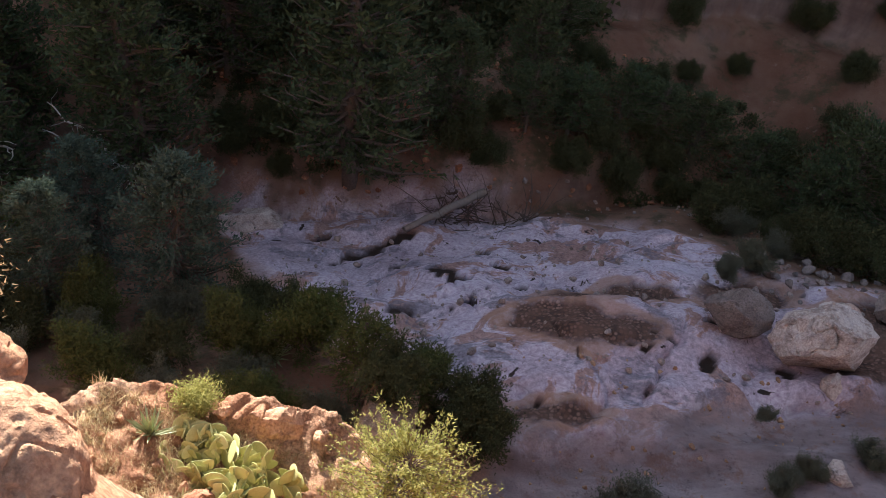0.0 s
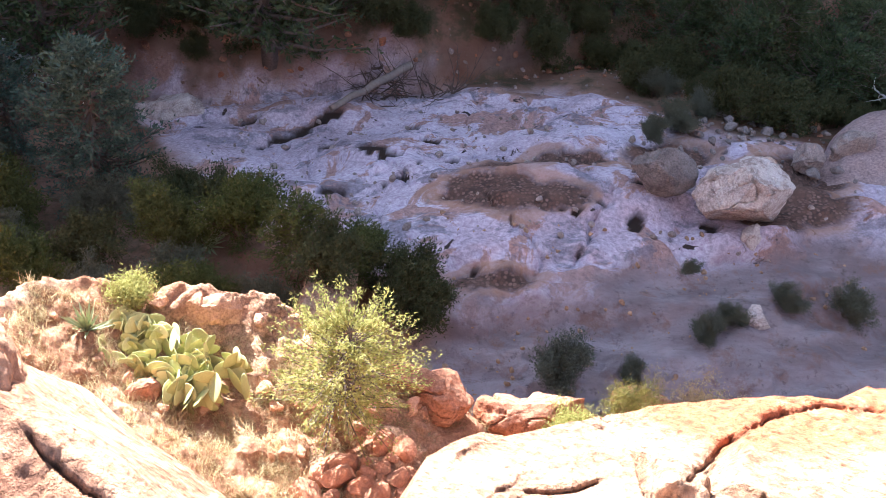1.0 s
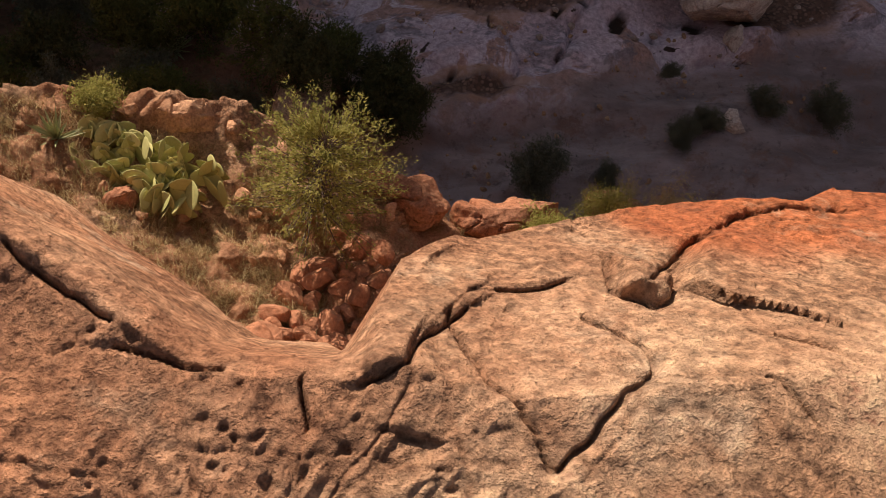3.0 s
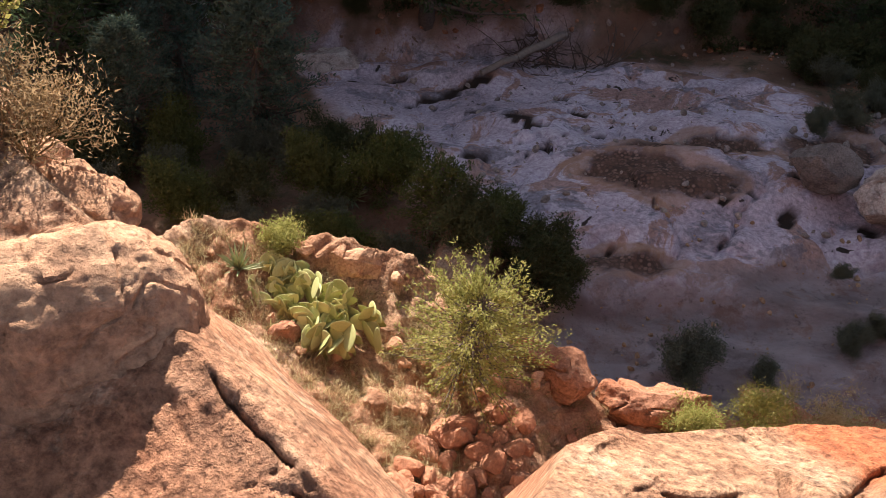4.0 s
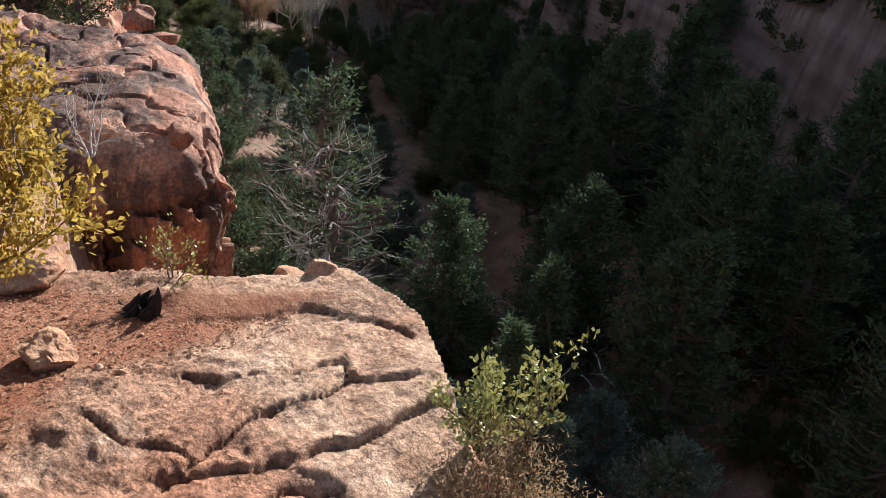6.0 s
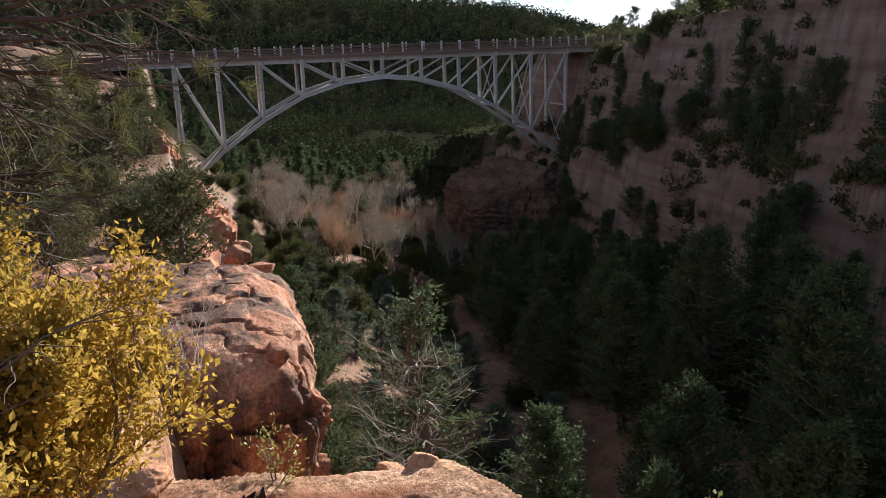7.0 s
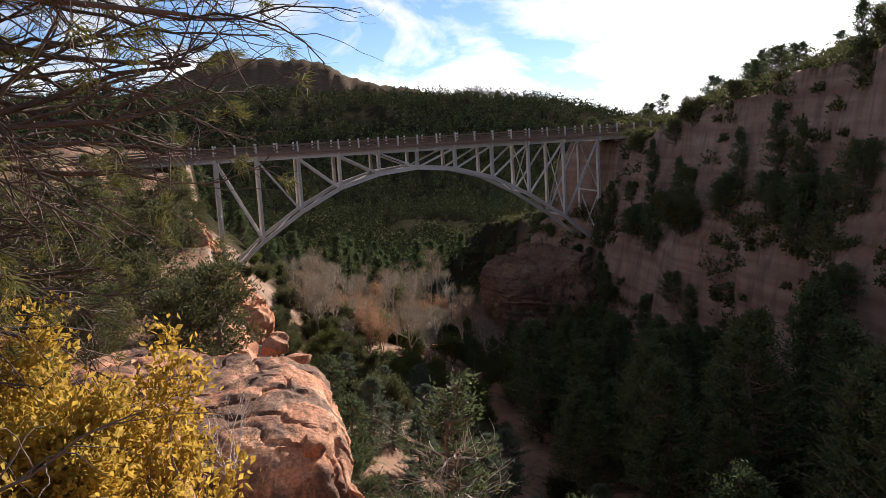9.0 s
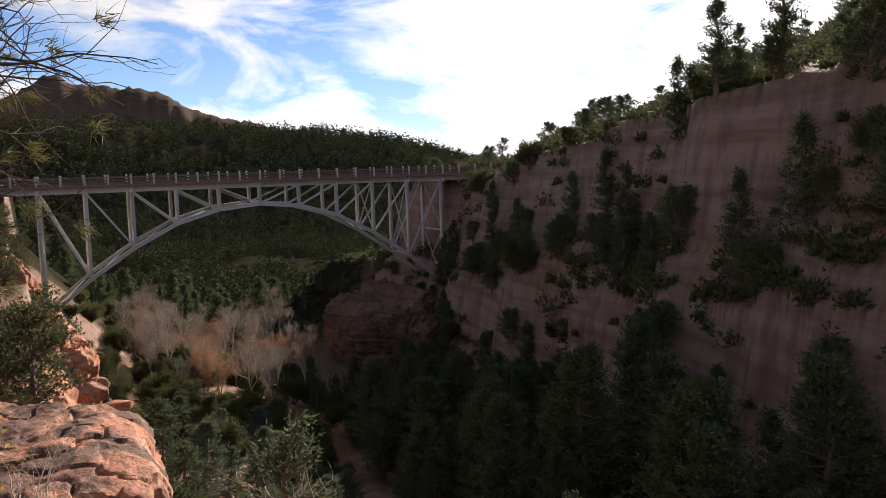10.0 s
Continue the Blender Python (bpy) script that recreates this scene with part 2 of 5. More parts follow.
def stone(name, light, mid, dark, scale=1.0, stain=0.6, bump=0.8):
    k = Nodes(name, 0.9, 0.1)
    big, med, fine = k.noise(0.9 * scale, 6, 0.6), k.noise(4.5 * scale, 9, 0.68), k.noise(34 * scale, 6, 0.72)
    c = k.mix(k.ramp(big, 0.36, 0.62), mid, light)
    c = k.mix(k.math("MULTIPLY", k.ramp(med, 0.50, 0.66), stain), c, dark)
    band = k.noise(1.0 * scale, 5, 0.6, k.scaled((0.5, 0.5, 7.0)))
    c = k.mix(k.math("MULTIPLY", k.ramp(band, 0.46, 0.62), 0.5), c, dark)
    c = k.mix(k.math("MULTIPLY", k.ramp(k.noise(2.2 * scale, 9, 0.72), 0.58, 0.68), 0.6), c, tuple(min(0.8, v * 1.25) for v in light))
    c = k.mix(k.math("MULTIPLY", k.ramp(k.noise(6.0 * scale, 8, 0.72), 0.58, 0.68), 0.6), c, tuple(v * 0.55 for v in dark))
    c = k.mix(0.6, c, k.mix(k.ramp(fine, 0.3, 0.7), (0.12, 0.08, 0.06), (0.88, 0.78, 0.68)), "OVERLAY")
    pits = k.ramp(k.voronoi(9 * scale), 0.0, 0.25)
    nm = k.bump(k.noise(1.6 * scale, 9, 0.66), bump * 0.7, 0.16 / scale)
    nm = k.bump(med, bump, 0.07 / scale, nm)
    nm = k.bump(pits, bump * 0.3, 0.02 / scale, nm)
    nm = k.bump(fine, bump, 0.017 / scale, nm)
    return k.done(c, nm)


def varnished():
    """Red sandstone, dusty on top, with dark streaks of desert varnish."""
    k = Nodes("rim_sandstone", 0.86, 0.2)
    big, med, fine = k.noise(0.9, 6, 0.6), k.noise(4.5, 9, 0.68), k.noise(30, 6, 0.72)
    c = k.mix(k.ramp(big, 0.38, 0.60), (0.36, 0.155, 0.09), (0.48, 0.29, 0.205))
    c = k.mix(k.math("MULTIPLY", k.ramp(med, 0.48, 0.64), 0.6), c, (0.24, 0.10, 0.065))
    streak = k.noise(1.0, 7, 0.66, k.scaled((1.5, 1.5, 0.28)), 0.4)
    c = k.mix(k.math("MULTIPLY", k.ramp(streak, 0.45, 0.53), 0.85), c, (0.085, 0.058, 0.048))
    c = k.mix(k.math("MULTIPLY", k.ramp(k.noise(2.4, 9, 0.72), 0.58, 0.66), 0.6), c, (0.58, 0.40, 0.30))
    c = k.mix(0.7, c, k.mix(k.ramp(fine, 0.3, 0.7), (0.12, 0.08, 0.06), (0.88, 0.78, 0.68)), "OVERLAY")
    nm = k.bump(k.noise(1.6, 9, 0.66), 0.6, 0.16)
    nm = k.bump(med, 0.8, 0.07, nm)
    nm = k.bump(fine, 0.9, 0.017, nm)
    return k.done(c, nm)


def ground_material():
    k = Nodes("land", 0.9, 0.2)
    big, med, fine, grit = k.noise(0.8, 6, 0.6), k.noise(4.0, 8, 0.65), k.noise(30, 5, 0.7), k.noise(140, 3, 0.7)
    # sandstone of the ledges
    huge = k.noise(0.45, 4, 0.5)
    sand = k.mix(k.ramp(big, 0.36, 0.64), (0.53, 0.33, 0.215), (0.63, 0.465, 0.34))
    sand = k.mix(k.math("MULTIPLY", k.ramp(med, 0.46, 0.66), 0.65), sand, (0.33, 0.18, 0.115))
    skin = k.math("MULTIPLY", k.ramp(k.noise(1.1, 8, 0.68, dist=0.6), 0.45, 0.57), 0.68)
    sand = k.mix(skin, sand, k.mix(k.ramp(fine, 0.4, 0.6), (0.15, 0.085, 0.06), (0.36, 0.215, 0.14)))
    red = k.mix(k.ramp(med, 0.4, 0.65), (0.46, 0.17, 0.085), (0.38, 0.13, 0.07))
    sand = k.mix(k.math("MAXIMUM", k.attr("red"), k.math("MULTIPLY", k.ramp(huge, 0.56, 0.70), 0.5)), sand, red)
    sand = k.mix(k.math("MULTIPLY", k.ramp(k.noise(2.6, 9, 0.72), 0.56, 0.66), 0.6), sand, (0.62, 0.50, 0.39))
    sand = k.mix(k.math("MULTIPLY", k.ramp(k.noise(1.3, 9, 0.7, dist=0.5), 0.50, 0.62), 0.6), sand, (0.32, 0.17, 0.11))
    sand = k.mix(k.math("MULTIPLY", k.ramp(k.noise(5.5, 9, 0.74), 0.55, 0.66), 0.45), sand, (0.13, 0.085, 0.065))
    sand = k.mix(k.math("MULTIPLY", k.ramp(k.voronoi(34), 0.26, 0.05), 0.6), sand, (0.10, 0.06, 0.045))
    # dark joints, and creases and pits with their shade deepened in the colour
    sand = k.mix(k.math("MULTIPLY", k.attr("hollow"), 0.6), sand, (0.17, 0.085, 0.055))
    sand = k.mix(0.6, sand, k.mix(k.ramp(fine, 0.33, 0.67), (0.12, 0.08, 0.06), (0.88, 0.78, 0.68)), "OVERLAY")
    # red soil with litter
    soil = k.mix(k.ramp(med, 0.35, 0.65), (0.26, 0.095, 0.050), (0.38, 0.18, 0.10))
    soil = k.mix(k.ramp(k.voronoi(55, out="Distance"), 0.25, 0.05), soil, (0.42, 0.26, 0.17))
    soil = k.mix(k.ramp(grit, 0.55, 0.7), soil, (0.14, 0.06, 0.035))
    # pale washed rock of the creek
    bed = k.mix(k.ramp(k.noise(0.30, 7, 0.62), 0.36, 0.60), (0.45, 0.37, 0.42), (0.68, 0.60, 0.69))
    bed = k.mix(k.math("MULTIPLY", k.ramp(k.noise(0.6, 8, 0.68, dist=0.8), 0.515, 0.555), 0.85), bed, (0.38, 0.225, 0.175))
    bed = k.mix(k.math("MULTIPLY", k.ramp(k.noise(0.8, 8, 0.70, dist=0.4), 0.54, 0.59), 0.75), bed, (0.22, 0.205, 0.24))
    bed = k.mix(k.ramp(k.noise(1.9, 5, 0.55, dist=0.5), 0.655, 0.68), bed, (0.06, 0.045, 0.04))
    bed = k.mix(k.math("MULTIPLY", k.ramp(k.voronoi(1.1, "DISTANCE_TO_EDGE", k.scaled((1, 1.6, 1))), 0.025, 0.0), 0.25), bed, (0.16, 0.12, 0.12))
    bed = k.mix(k.math("MULTIPLY", k.ramp(k.noise(3.5, 9, 0.75), 0.57, 0.66), 0.55), bed, (0.17, 0.12, 0.11))
    bed = k.mix(0.6, bed, k.mix(k.ramp(k.noise(11, 7, 0.75), 0.3, 0.7), (0.12, 0.1, 0.1), (0.95, 0.92, 0.92)), "OVERLAY")
    # wild slopes: red earth, rubble, dry scrub
    wild = k.mix(k.ramp(k.noise(0.25, 7, 0.65), 0.38, 0.62), (0.17, 0.085, 0.055), (0.27, 0.17, 0.12))
    wild = k.mix(k.math("MULTIPLY", k.ramp(k.noise(0.9, 8, 0.7), 0.50, 0.62), 0.75), wild, (0.07, 0.075, 0.04))
    wild = k.mix(k.math("MULTIPLY", k.ramp(k.noise(2.7, 6, 0.7), 0.62, 0.70), 0.45), wild, (0.36, 0.26, 0.21))
    # bare cliff
    streak = k.noise(1.0, 6, 0.65, k.scaled((0.9, 0.9, 0.09)))
    beds = k.noise(1.0, 5, 0.6, k.scaled((0.06, 0.06, 1.1)))
    cliff = k.mix(k.ramp(beds, 0.38, 0.62), (0.19, 0.125, 0.10), (0.29, 0.21, 0.175))
    cliff = k.mix(k.math("MULTIPLY", k.ramp(streak, 0.48, 0.62), 0.5), cliff, (0.10, 0.065, 0.055))
    c = k.mix(k.attr("soil"), sand, soil)
    c = k.mix(k.attr("wild"), c, wild)
    # floor of the far woods near-black, the shade under the trees in its colour
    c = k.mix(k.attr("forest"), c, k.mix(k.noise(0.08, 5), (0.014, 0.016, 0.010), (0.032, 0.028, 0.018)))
    mauve = k.mix(k.ramp(k.noise(1.0, 7, 0.66, k.scaled((0.35, 0.9, 0.5))), 0.40, 0.60), (0.23, 0.18, 0.18), (0.41, 0.335, 0.345))
    mauve = k.mix(k.math("MULTIPLY", k.ramp(k.noise(1.7, 9, 0.74), 0.53, 0.63), 0.7), mauve, (0.26, 0.15, 0.115))
    mauve = k.mix(k.math("MULTIPLY", k.ramp(k.noise(5.0, 8, 0.75), 0.56, 0.66), 0.6), mauve, (0.10, 0.075, 0.07))
    c = k.mix(k.attr("bank"), c, mauve)
    c = k.mix(k.attr("cliff"), c, cliff)
    c = k.mix(k.attr("bed"), c, bed)
    peb = k.mix(k.ramp(k.voronoi(13, out="Color"), 0.25, 0.8), (0.15, 0.085, 0.065), (0.30, 0.19, 0.15))
    peb = k.mix(k.ramp(k.voronoi(13), 0.35, 0.6), peb, (0.09, 0.06, 0.05))
    peb = k.mix(k.math("MULTIPLY", k.ramp(k.noise(3.0, 8, 0.7), 0.42, 0.58), 0.8), peb, (0.17, 0.10, 0.075))
    c = k.mix(k.math("MULTIPLY", k.ramp(k.attr("rim"), 0.1, 0.6), 0.7), c, (0.42, 0.25, 0.17))
    c = k.mix(k.attr("gravel"), c, peb)
    # pits near-black: dark puddles, and the shade inside the hollows put into the colour
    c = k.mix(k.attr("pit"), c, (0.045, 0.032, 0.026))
    k.put(k.b.inputs["Specular IOR Level"], k.math("MULTIPLY", k.math("SUBTRACT", 1.0, k.attr("forest")), 0.08))
    nm = k.bump(k.noise(0.7, 9, 0.7), k.math('MULTIPLY', k.math('MAXIMUM', k.attr('wild'), k.attr('cliff')), 0.6), 0.35)
    nm = k.bump(med, 0.85, 0.08, nm)
    nm = k.bump(k.noise(14, 6, 0.7), 0.9, 0.04, nm)
    nm = k.bump(k.ramp(k.voronoi(7.0), 0.0, 0.3), 0.25, 0.02, nm)
    nm = k.bump(fine, 0.95, 0.026, nm)
    nm = k.bump(grit, 0.5, 0.004, nm)
    return k.done(c, nm)


def plain(name, a, b, scale=8.0, rough=0.8, metal=0.0, bump=0.2, island=False, spread=0.35):
    """Two tones, mixed by a noise and a little by the piece."""
    k = Nodes(name, rough, 0.3)
    k.b.inputs["Metallic"].default_value = metal
    f = k.noise(scale, 6, 0.6)
    f = k.math("ADD", k.math("MULTIPLY", f, 1.0 - spread), k.math("MULTIPLY", k.random(island), spread))
    c = k.mix(k.ramp(f, 0.3, 0.7), a, b)
    return k.done(c, k.bump(k.noise(scale * 6, 4, 0.6), bump, 0.01))


def leafy(name, a, b, c3=None, rough=0.75, through_light=0.25, gloss=0.06):
    """Leaves: every leaf its own tone; light passes through a little."""
    k = Nodes(name, rough, gloss)
    f = k.random(True)
    c = k.mix(f, a, b)
    if c3:
        c = k.mix(k.ramp(k.noise(2.5, 3), 0.5, 0.7), c, c3)
    c = k.mix(k.math("MULTIPLY", k.random(), 0.25), c, (0.10, 0.09, 0.04))
    k.done(c)
    if through_light:
        tr = k.n("ShaderNodeBsdfTranslucent", Color=c)
        mx = k.n("ShaderNodeMixShader", Fac=through_light)
        k.t.links.new(k.b.outputs[0], mx.inputs[1])
        k.t.links.new(tr.outputs[0], mx.inputs[2])
        out = [o for o in k.t.nodes if o.type == "OUTPUT_MATERIAL"][0]
        k.t.links.new(mx.outputs[0], out.inputs["Surface"])
    return k.m


M = {
    "ground": ground_material(),
    "sandstone": stone("sandstone", (0.62, 0.44, 0.31), (0.52, 0.28, 0.17), (0.26, 0.13, 0.085)),
    "red_rock": stone("red_rock", (0.50, 0.29, 0.20), (0.36, 0.155, 0.09), (0.15, 0.07, 0.05), stain=0.65, bump=0.8),
    "pale_rock": stone("pale_rock", (0.70, 0.65, 0.63), (0.58, 0.51, 0.49), (0.26, 0.19, 0.17), scale=0.8, bump=0.9, stain=0.8),
    "brown_rock": stone("brown_rock", (0.48, 0.34, 0.24), (0.38, 0.25, 0.17), (0.18, 0.105, 0.075)),
    "dark_rock": stone("dark_grey_rock", (0.27, 0.25, 0.25), (0.19, 0.165, 0.165), (0.08, 0.065, 0.06)),
    "cliff_rock": stone("cliff_rock", (0.20, 0.145, 0.12), (0.135, 0.092, 0.077), (0.07, 0.05, 0.045), scale=0.16, bump=0.9),
    "mauve_rock": stone("mauve_rock", (0.40, 0.32, 0.325), (0.33, 0.26, 0.26), (0.22, 0.165, 0.165), scale=0.5, bump=0.35, stain=0.4),
    "rim_rock": varnished(),
    "grey_rock": stone("grey_rock", (0.40, 0.36, 0.35), (0.32, 0.27, 0.26), (0.16, 0.12, 0.11)),
    "steel": plain("painted_steel", (0.40, 0.40, 0.41), (0.54, 0.53, 0.52), 3.0, 0.55, 0.25, 0.05),
    "rail": plain("weathered_rail", (0.11, 0.07, 0.055), (0.19, 0.13, 0.105), 2.0, 0.7, 0.2, 0.05),
    "concrete": plain("concrete", (0.34, 0.29, 0.25), (0.45, 0.40, 0.36), 1.5, 0.9),
    "bark": plain("bark", (0.10, 0.07, 0.055), (0.20, 0.155, 0.13), 14.0, 0.9, 0, 0.6),
    "char": plain("charred_wood", (0.010, 0.008, 0.007), (0.030, 0.022, 0.018), 20.0, 1.0, 0, 0.5),
    "grey_wood": plain("grey_wood", (0.30, 0.26, 0.23), (0.46, 0.42, 0.38), 10.0, 0.85, 0, 0.4),
    "log": plain("log_wood", (0.17, 0.13, 0.11), (0.30, 0.25, 0.21), 10.0, 0.9, 0, 0.5),
    "white_wood": plain("white_wood", (0.55, 0.52, 0.48), (0.70, 0.67, 0.62), 10.0, 0.8, 0, 0.3),
    "pine": leafy("dark_needles", (0.045, 0.066, 0.030), (0.105, 0.135, 0.062), (0.075, 0.11, 0.068)),
    "blue_pine": leafy("bluish_needles", (0.06, 0.092, 0.072), (0.135, 0.175, 0.13)),
    "sage": leafy("sage_leaves", (0.095, 0.10, 0.07), (0.18, 0.18, 0.13)),
    "green": leafy("green_scrub_leaves", (0.06, 0.078, 0.022), (0.135, 0.145, 0.048)),
    "scrub": leafy("scrub_leaves", (0.045, 0.056, 0.025), (0.105, 0.105, 0.048)),
    "juniper": leafy("juniper_scales", (0.24, 0.245, 0.065), (0.48, 0.44, 0.155), (0.32, 0.31, 0.09), through_light=0.45),
    "oak": leafy("oak_leaves", (0.22, 0.22, 0.05), (0.46, 0.42, 0.13), rough=0.45, gloss=0.35),
    "yellow": leafy("yellow_oak_leaves", (0.36, 0.225, 0.035), (0.58, 0.40, 0.08), (0.38, 0.28, 0.07), through_light=0.45),
    "dry": leafy("dry_twigs", (0.26, 0.165, 0.085), (0.43, 0.30, 0.17), through_light=0.4),
    "straw": leafy("straw", (0.44, 0.34, 0.18), (0.66, 0.55, 0.34), through_light=0.5),
    "bare": plain("bare_twigs", (0.26, 0.20, 0.16), (0.38, 0.32, 0.27), 4.0, 0.9, 0, 0.1),
    "bare_spray": leafy("bare_brown_twigs", (0.16, 0.115, 0.09), (0.27, 0.21, 0.17), through_light=0.2),
    "grey_spray": leafy("bare_grey_twigs", (0.17, 0.15, 0.125), (0.29, 0.26, 0.22), through_light=0.2),
    "rust_twigs": leafy("rusty_leaves", (0.30, 0.15, 0.09), (0.42, 0.26, 0.17)),
    "cactus": plain("cactus_skin", (0.29, 0.295, 0.11), (0.49, 0.46, 0.20), 9.0, 0.75, 0, 0.15, spread=0.6),
    "agave": plain("agave_leaf", (0.26, 0.29, 0.15), (0.38, 0.40, 0.22), 6.0, 0.6, 0, 0.1),
    "far_wood": leafy("far_wood_leaves", (0.034, 0.047, 0.022), (0.12, 0.13, 0.065), rough=1.0, through_light=0.0, gloss=0.0),
    "tuft": leafy("needle_tufts", (0.08, 0.085, 0.03), (0.17, 0.16, 0.06)),
    "twig": plain("dark_twigs", (0.045, 0.034, 0.028), (0.12, 0.09, 0.075), 14.0, 0.9, 0, 0.4),
}


# ---- mesh helpers ----
def mesh_of(name, verts, faces, material, smooth=False):
    """A mesh from arrays of corners and of faces with one number of corners each."""
    verts, faces = np.asarray(verts, np.float32), np.asarray(faces, np.int32)
    me = bpy.data.meshes.new(name)
    nf, nc = faces.shape
    me.vertices.add(len(verts))
    me.vertices.foreach_set("co", verts.ravel())
    me.loops.add(nf * nc)
    me.loops.foreach_set("vertex_index", faces.ravel())
    me.polygons.add(nf)
    me.polygons.foreach_set("loop_start", np.arange(0, nf * nc, nc, dtype=np.int32))
    me.polygons.foreach_set("use_smooth", np.full(nf, smooth, bool))
    me.update(calc_edges=True)
    me.materials.append(material)
    return me


def part_of(name, me, parent, m=None, label=""):
    ob = new(name, me)
    ob.parent = parent
    if m is not None:
        ob.matrix_local = m
    if label:
        ob["label"] = label
    return ob


def part(name, bm, material, parent, label=""):
    me = bpy.data.meshes.new(name)
    bm.to_mesh(me)
    bm.free()
    me.materials.append(material)
    return part_of(name, me, parent, None, label)


def beam(bm, a, b, w, h, up=(0, 0, 1)):
    """A box from a to b, w wide and h high."""
    a, b = Vector(a), Vector(b)
    d = b - a
    z = Vector(up)
    side = d.cross(z)
    if side.length < 1e-6:
        side = d.cross(Vector((1, 0, 0)))
    side.normalize()
    z = side.cross(d).normalized()
    vs = [bm.verts.new(p + side * (w / 2 * i) + z * (h / 2 * j)) for p in (a, b) for i, j in ((-1, -1), (1, -1), (1, 1), (-1, 1))]
    for q in ((0, 1, 2, 3), (7, 6, 5, 4), (0, 4, 5, 1), (1, 5, 6, 2), (2, 6, 7, 3), (3, 7, 4, 0)):
        bm.faces.new([vs[i] for i in q])


def one_beam(name, a, b, w, h, material, parent, label=""):
    bm = bmesh.new()
    beam(bm, a, b, w, h)
    bmesh.ops.recalc_face_normals(bm, faces=bm.faces)
    return part(name, bm, material, parent, label)


def tubes(paths, sides=5):
    """Corners and quads of tapered tubes; paths of (points, radii)."""
    V, F, base = [], [], 0
    ang = np.arange(sides) * 2 * np.pi / sides
    for pts, rad in paths:
        pts, rad = np.asarray(pts, float), np.asarray(rad, float)
        tan = np.gradient(pts, axis=0)
        tan /= np.linalg.norm(tan, axis=1)[:, None] + 1e-9
        ref = np.array([0.31, 0.17, 0.93]) if abs(tan[0][2]) < 0.9 else np.array([0.95, 0.2, 0.1])
        u = np.cross(tan, ref)
        u /= np.linalg.norm(u, axis=1)[:, None] + 1e-9
        w = np.cross(tan, u)
        ring = pts[:, None, :] + rad[:, None, None] * (np.cos(ang)[None, :, None] * u[:, None, :] + np.sin(ang)[None, :, None] * w[:, None, :])
        V.append(ring.reshape(-1, 3))
        n = len(pts)
        i = np.arange(n - 1)[:, None] * sides
        j = np.arange(sides)[None, :]
        q = np.stack([i + j, i + (j + 1) % sides, i + sides + (j + 1) % sides, i + sides + j], -1).reshape(-1, 4) + base
        F.append(q)
        base += n * sides
    return np.concatenate(V), np.concatenate(F)


def unit(v):
    return v / (np.linalg.norm(v, axis=-1, keepdims=True) + 1e-9)


def grow(rng, start, way, length, radius, levels, kids=5, spread=0.8, rise=0.15, bend=0.25, steps=6, shrink=0.6, from_=0.25):
    """A branching skeleton: its limbs as (points, radii) and the tips as (place, way)."""
    paths, tips = [], []

    def limb(p, d, ln, r, lev):
        pts, rad = [p], [r]
        for i in range(steps):
            d = unit(d + rng.normal(0, bend, 3) * 0.5 + np.array([0, 0, rise * 0.3]))
            p = p + d * ln / steps
            pts.append(p)
            rad.append(r * (1 - 0.75 * (i + 1) / steps))
        paths.append((np.array(pts), np.array(rad)))
        tips.append((pts[-1], d, lev))
        if lev <= 0:
            return
        for c in range(kids):
            f = from_ + (1 - from_) * (c + rng.uniform(0, 0.9)) / kids
            k = min(steps - 1, int(f * steps))
            q = pts[k] + (pts[k + 1] - pts[k]) * (f * steps - k)
            dd = unit(unit(pts[k + 1] - pts[k]) + spread * unit(rng.normal(0, 1, 3)) + np.array([0, 0, rise]))
            limb(q, dd, ln * shrink * rng.uniform(0.7, 1.2) * (1.15 - 0.5 * f), rad[k] * 0.6, lev - 1)

    limb(np.asarray(start, float), unit(np.asarray(way, float)), length, radius, levels)
    return paths, tips


def leaves(rng, at, ways, length, width, per=1, jitter=0.0, tri=False, lean=0.7):
    """Flat leaves, quads pointed at both ends (or triangles), round the places given."""
    at, ways = np.repeat(np.asarray(at), per, 0), np.repeat(np.asarray(ways), per, 0)
    n = len(at)
    at = at + rng.normal(0, 1, (n, 3)) * jitter
    d = unit(ways + rng.normal(0, lean, (n, 3)))
    side = unit(np.cross(d, rng.normal(0, 1, (n, 3))))
    ln = (length * rng.uniform(0.6, 1.3, n))[:, None]
    w = (width * rng.uniform(0.7, 1.2, n))[:, None] * 0.5
    if tri:
        V = np.stack([at - side * w, at + side * w, at + d * ln], 1).reshape(-1, 3)
        return V, np.arange(3 * n).reshape(n, 3)
    mid = at + d * ln * 0.5 + np.cross(d, side) * ln * 0.08
    V = np.stack([at, mid + side * w, at + d * ln, mid - side * w], 1).reshape(-1, 3)
    return V, np.arange(4 * n).reshape(n, 4)


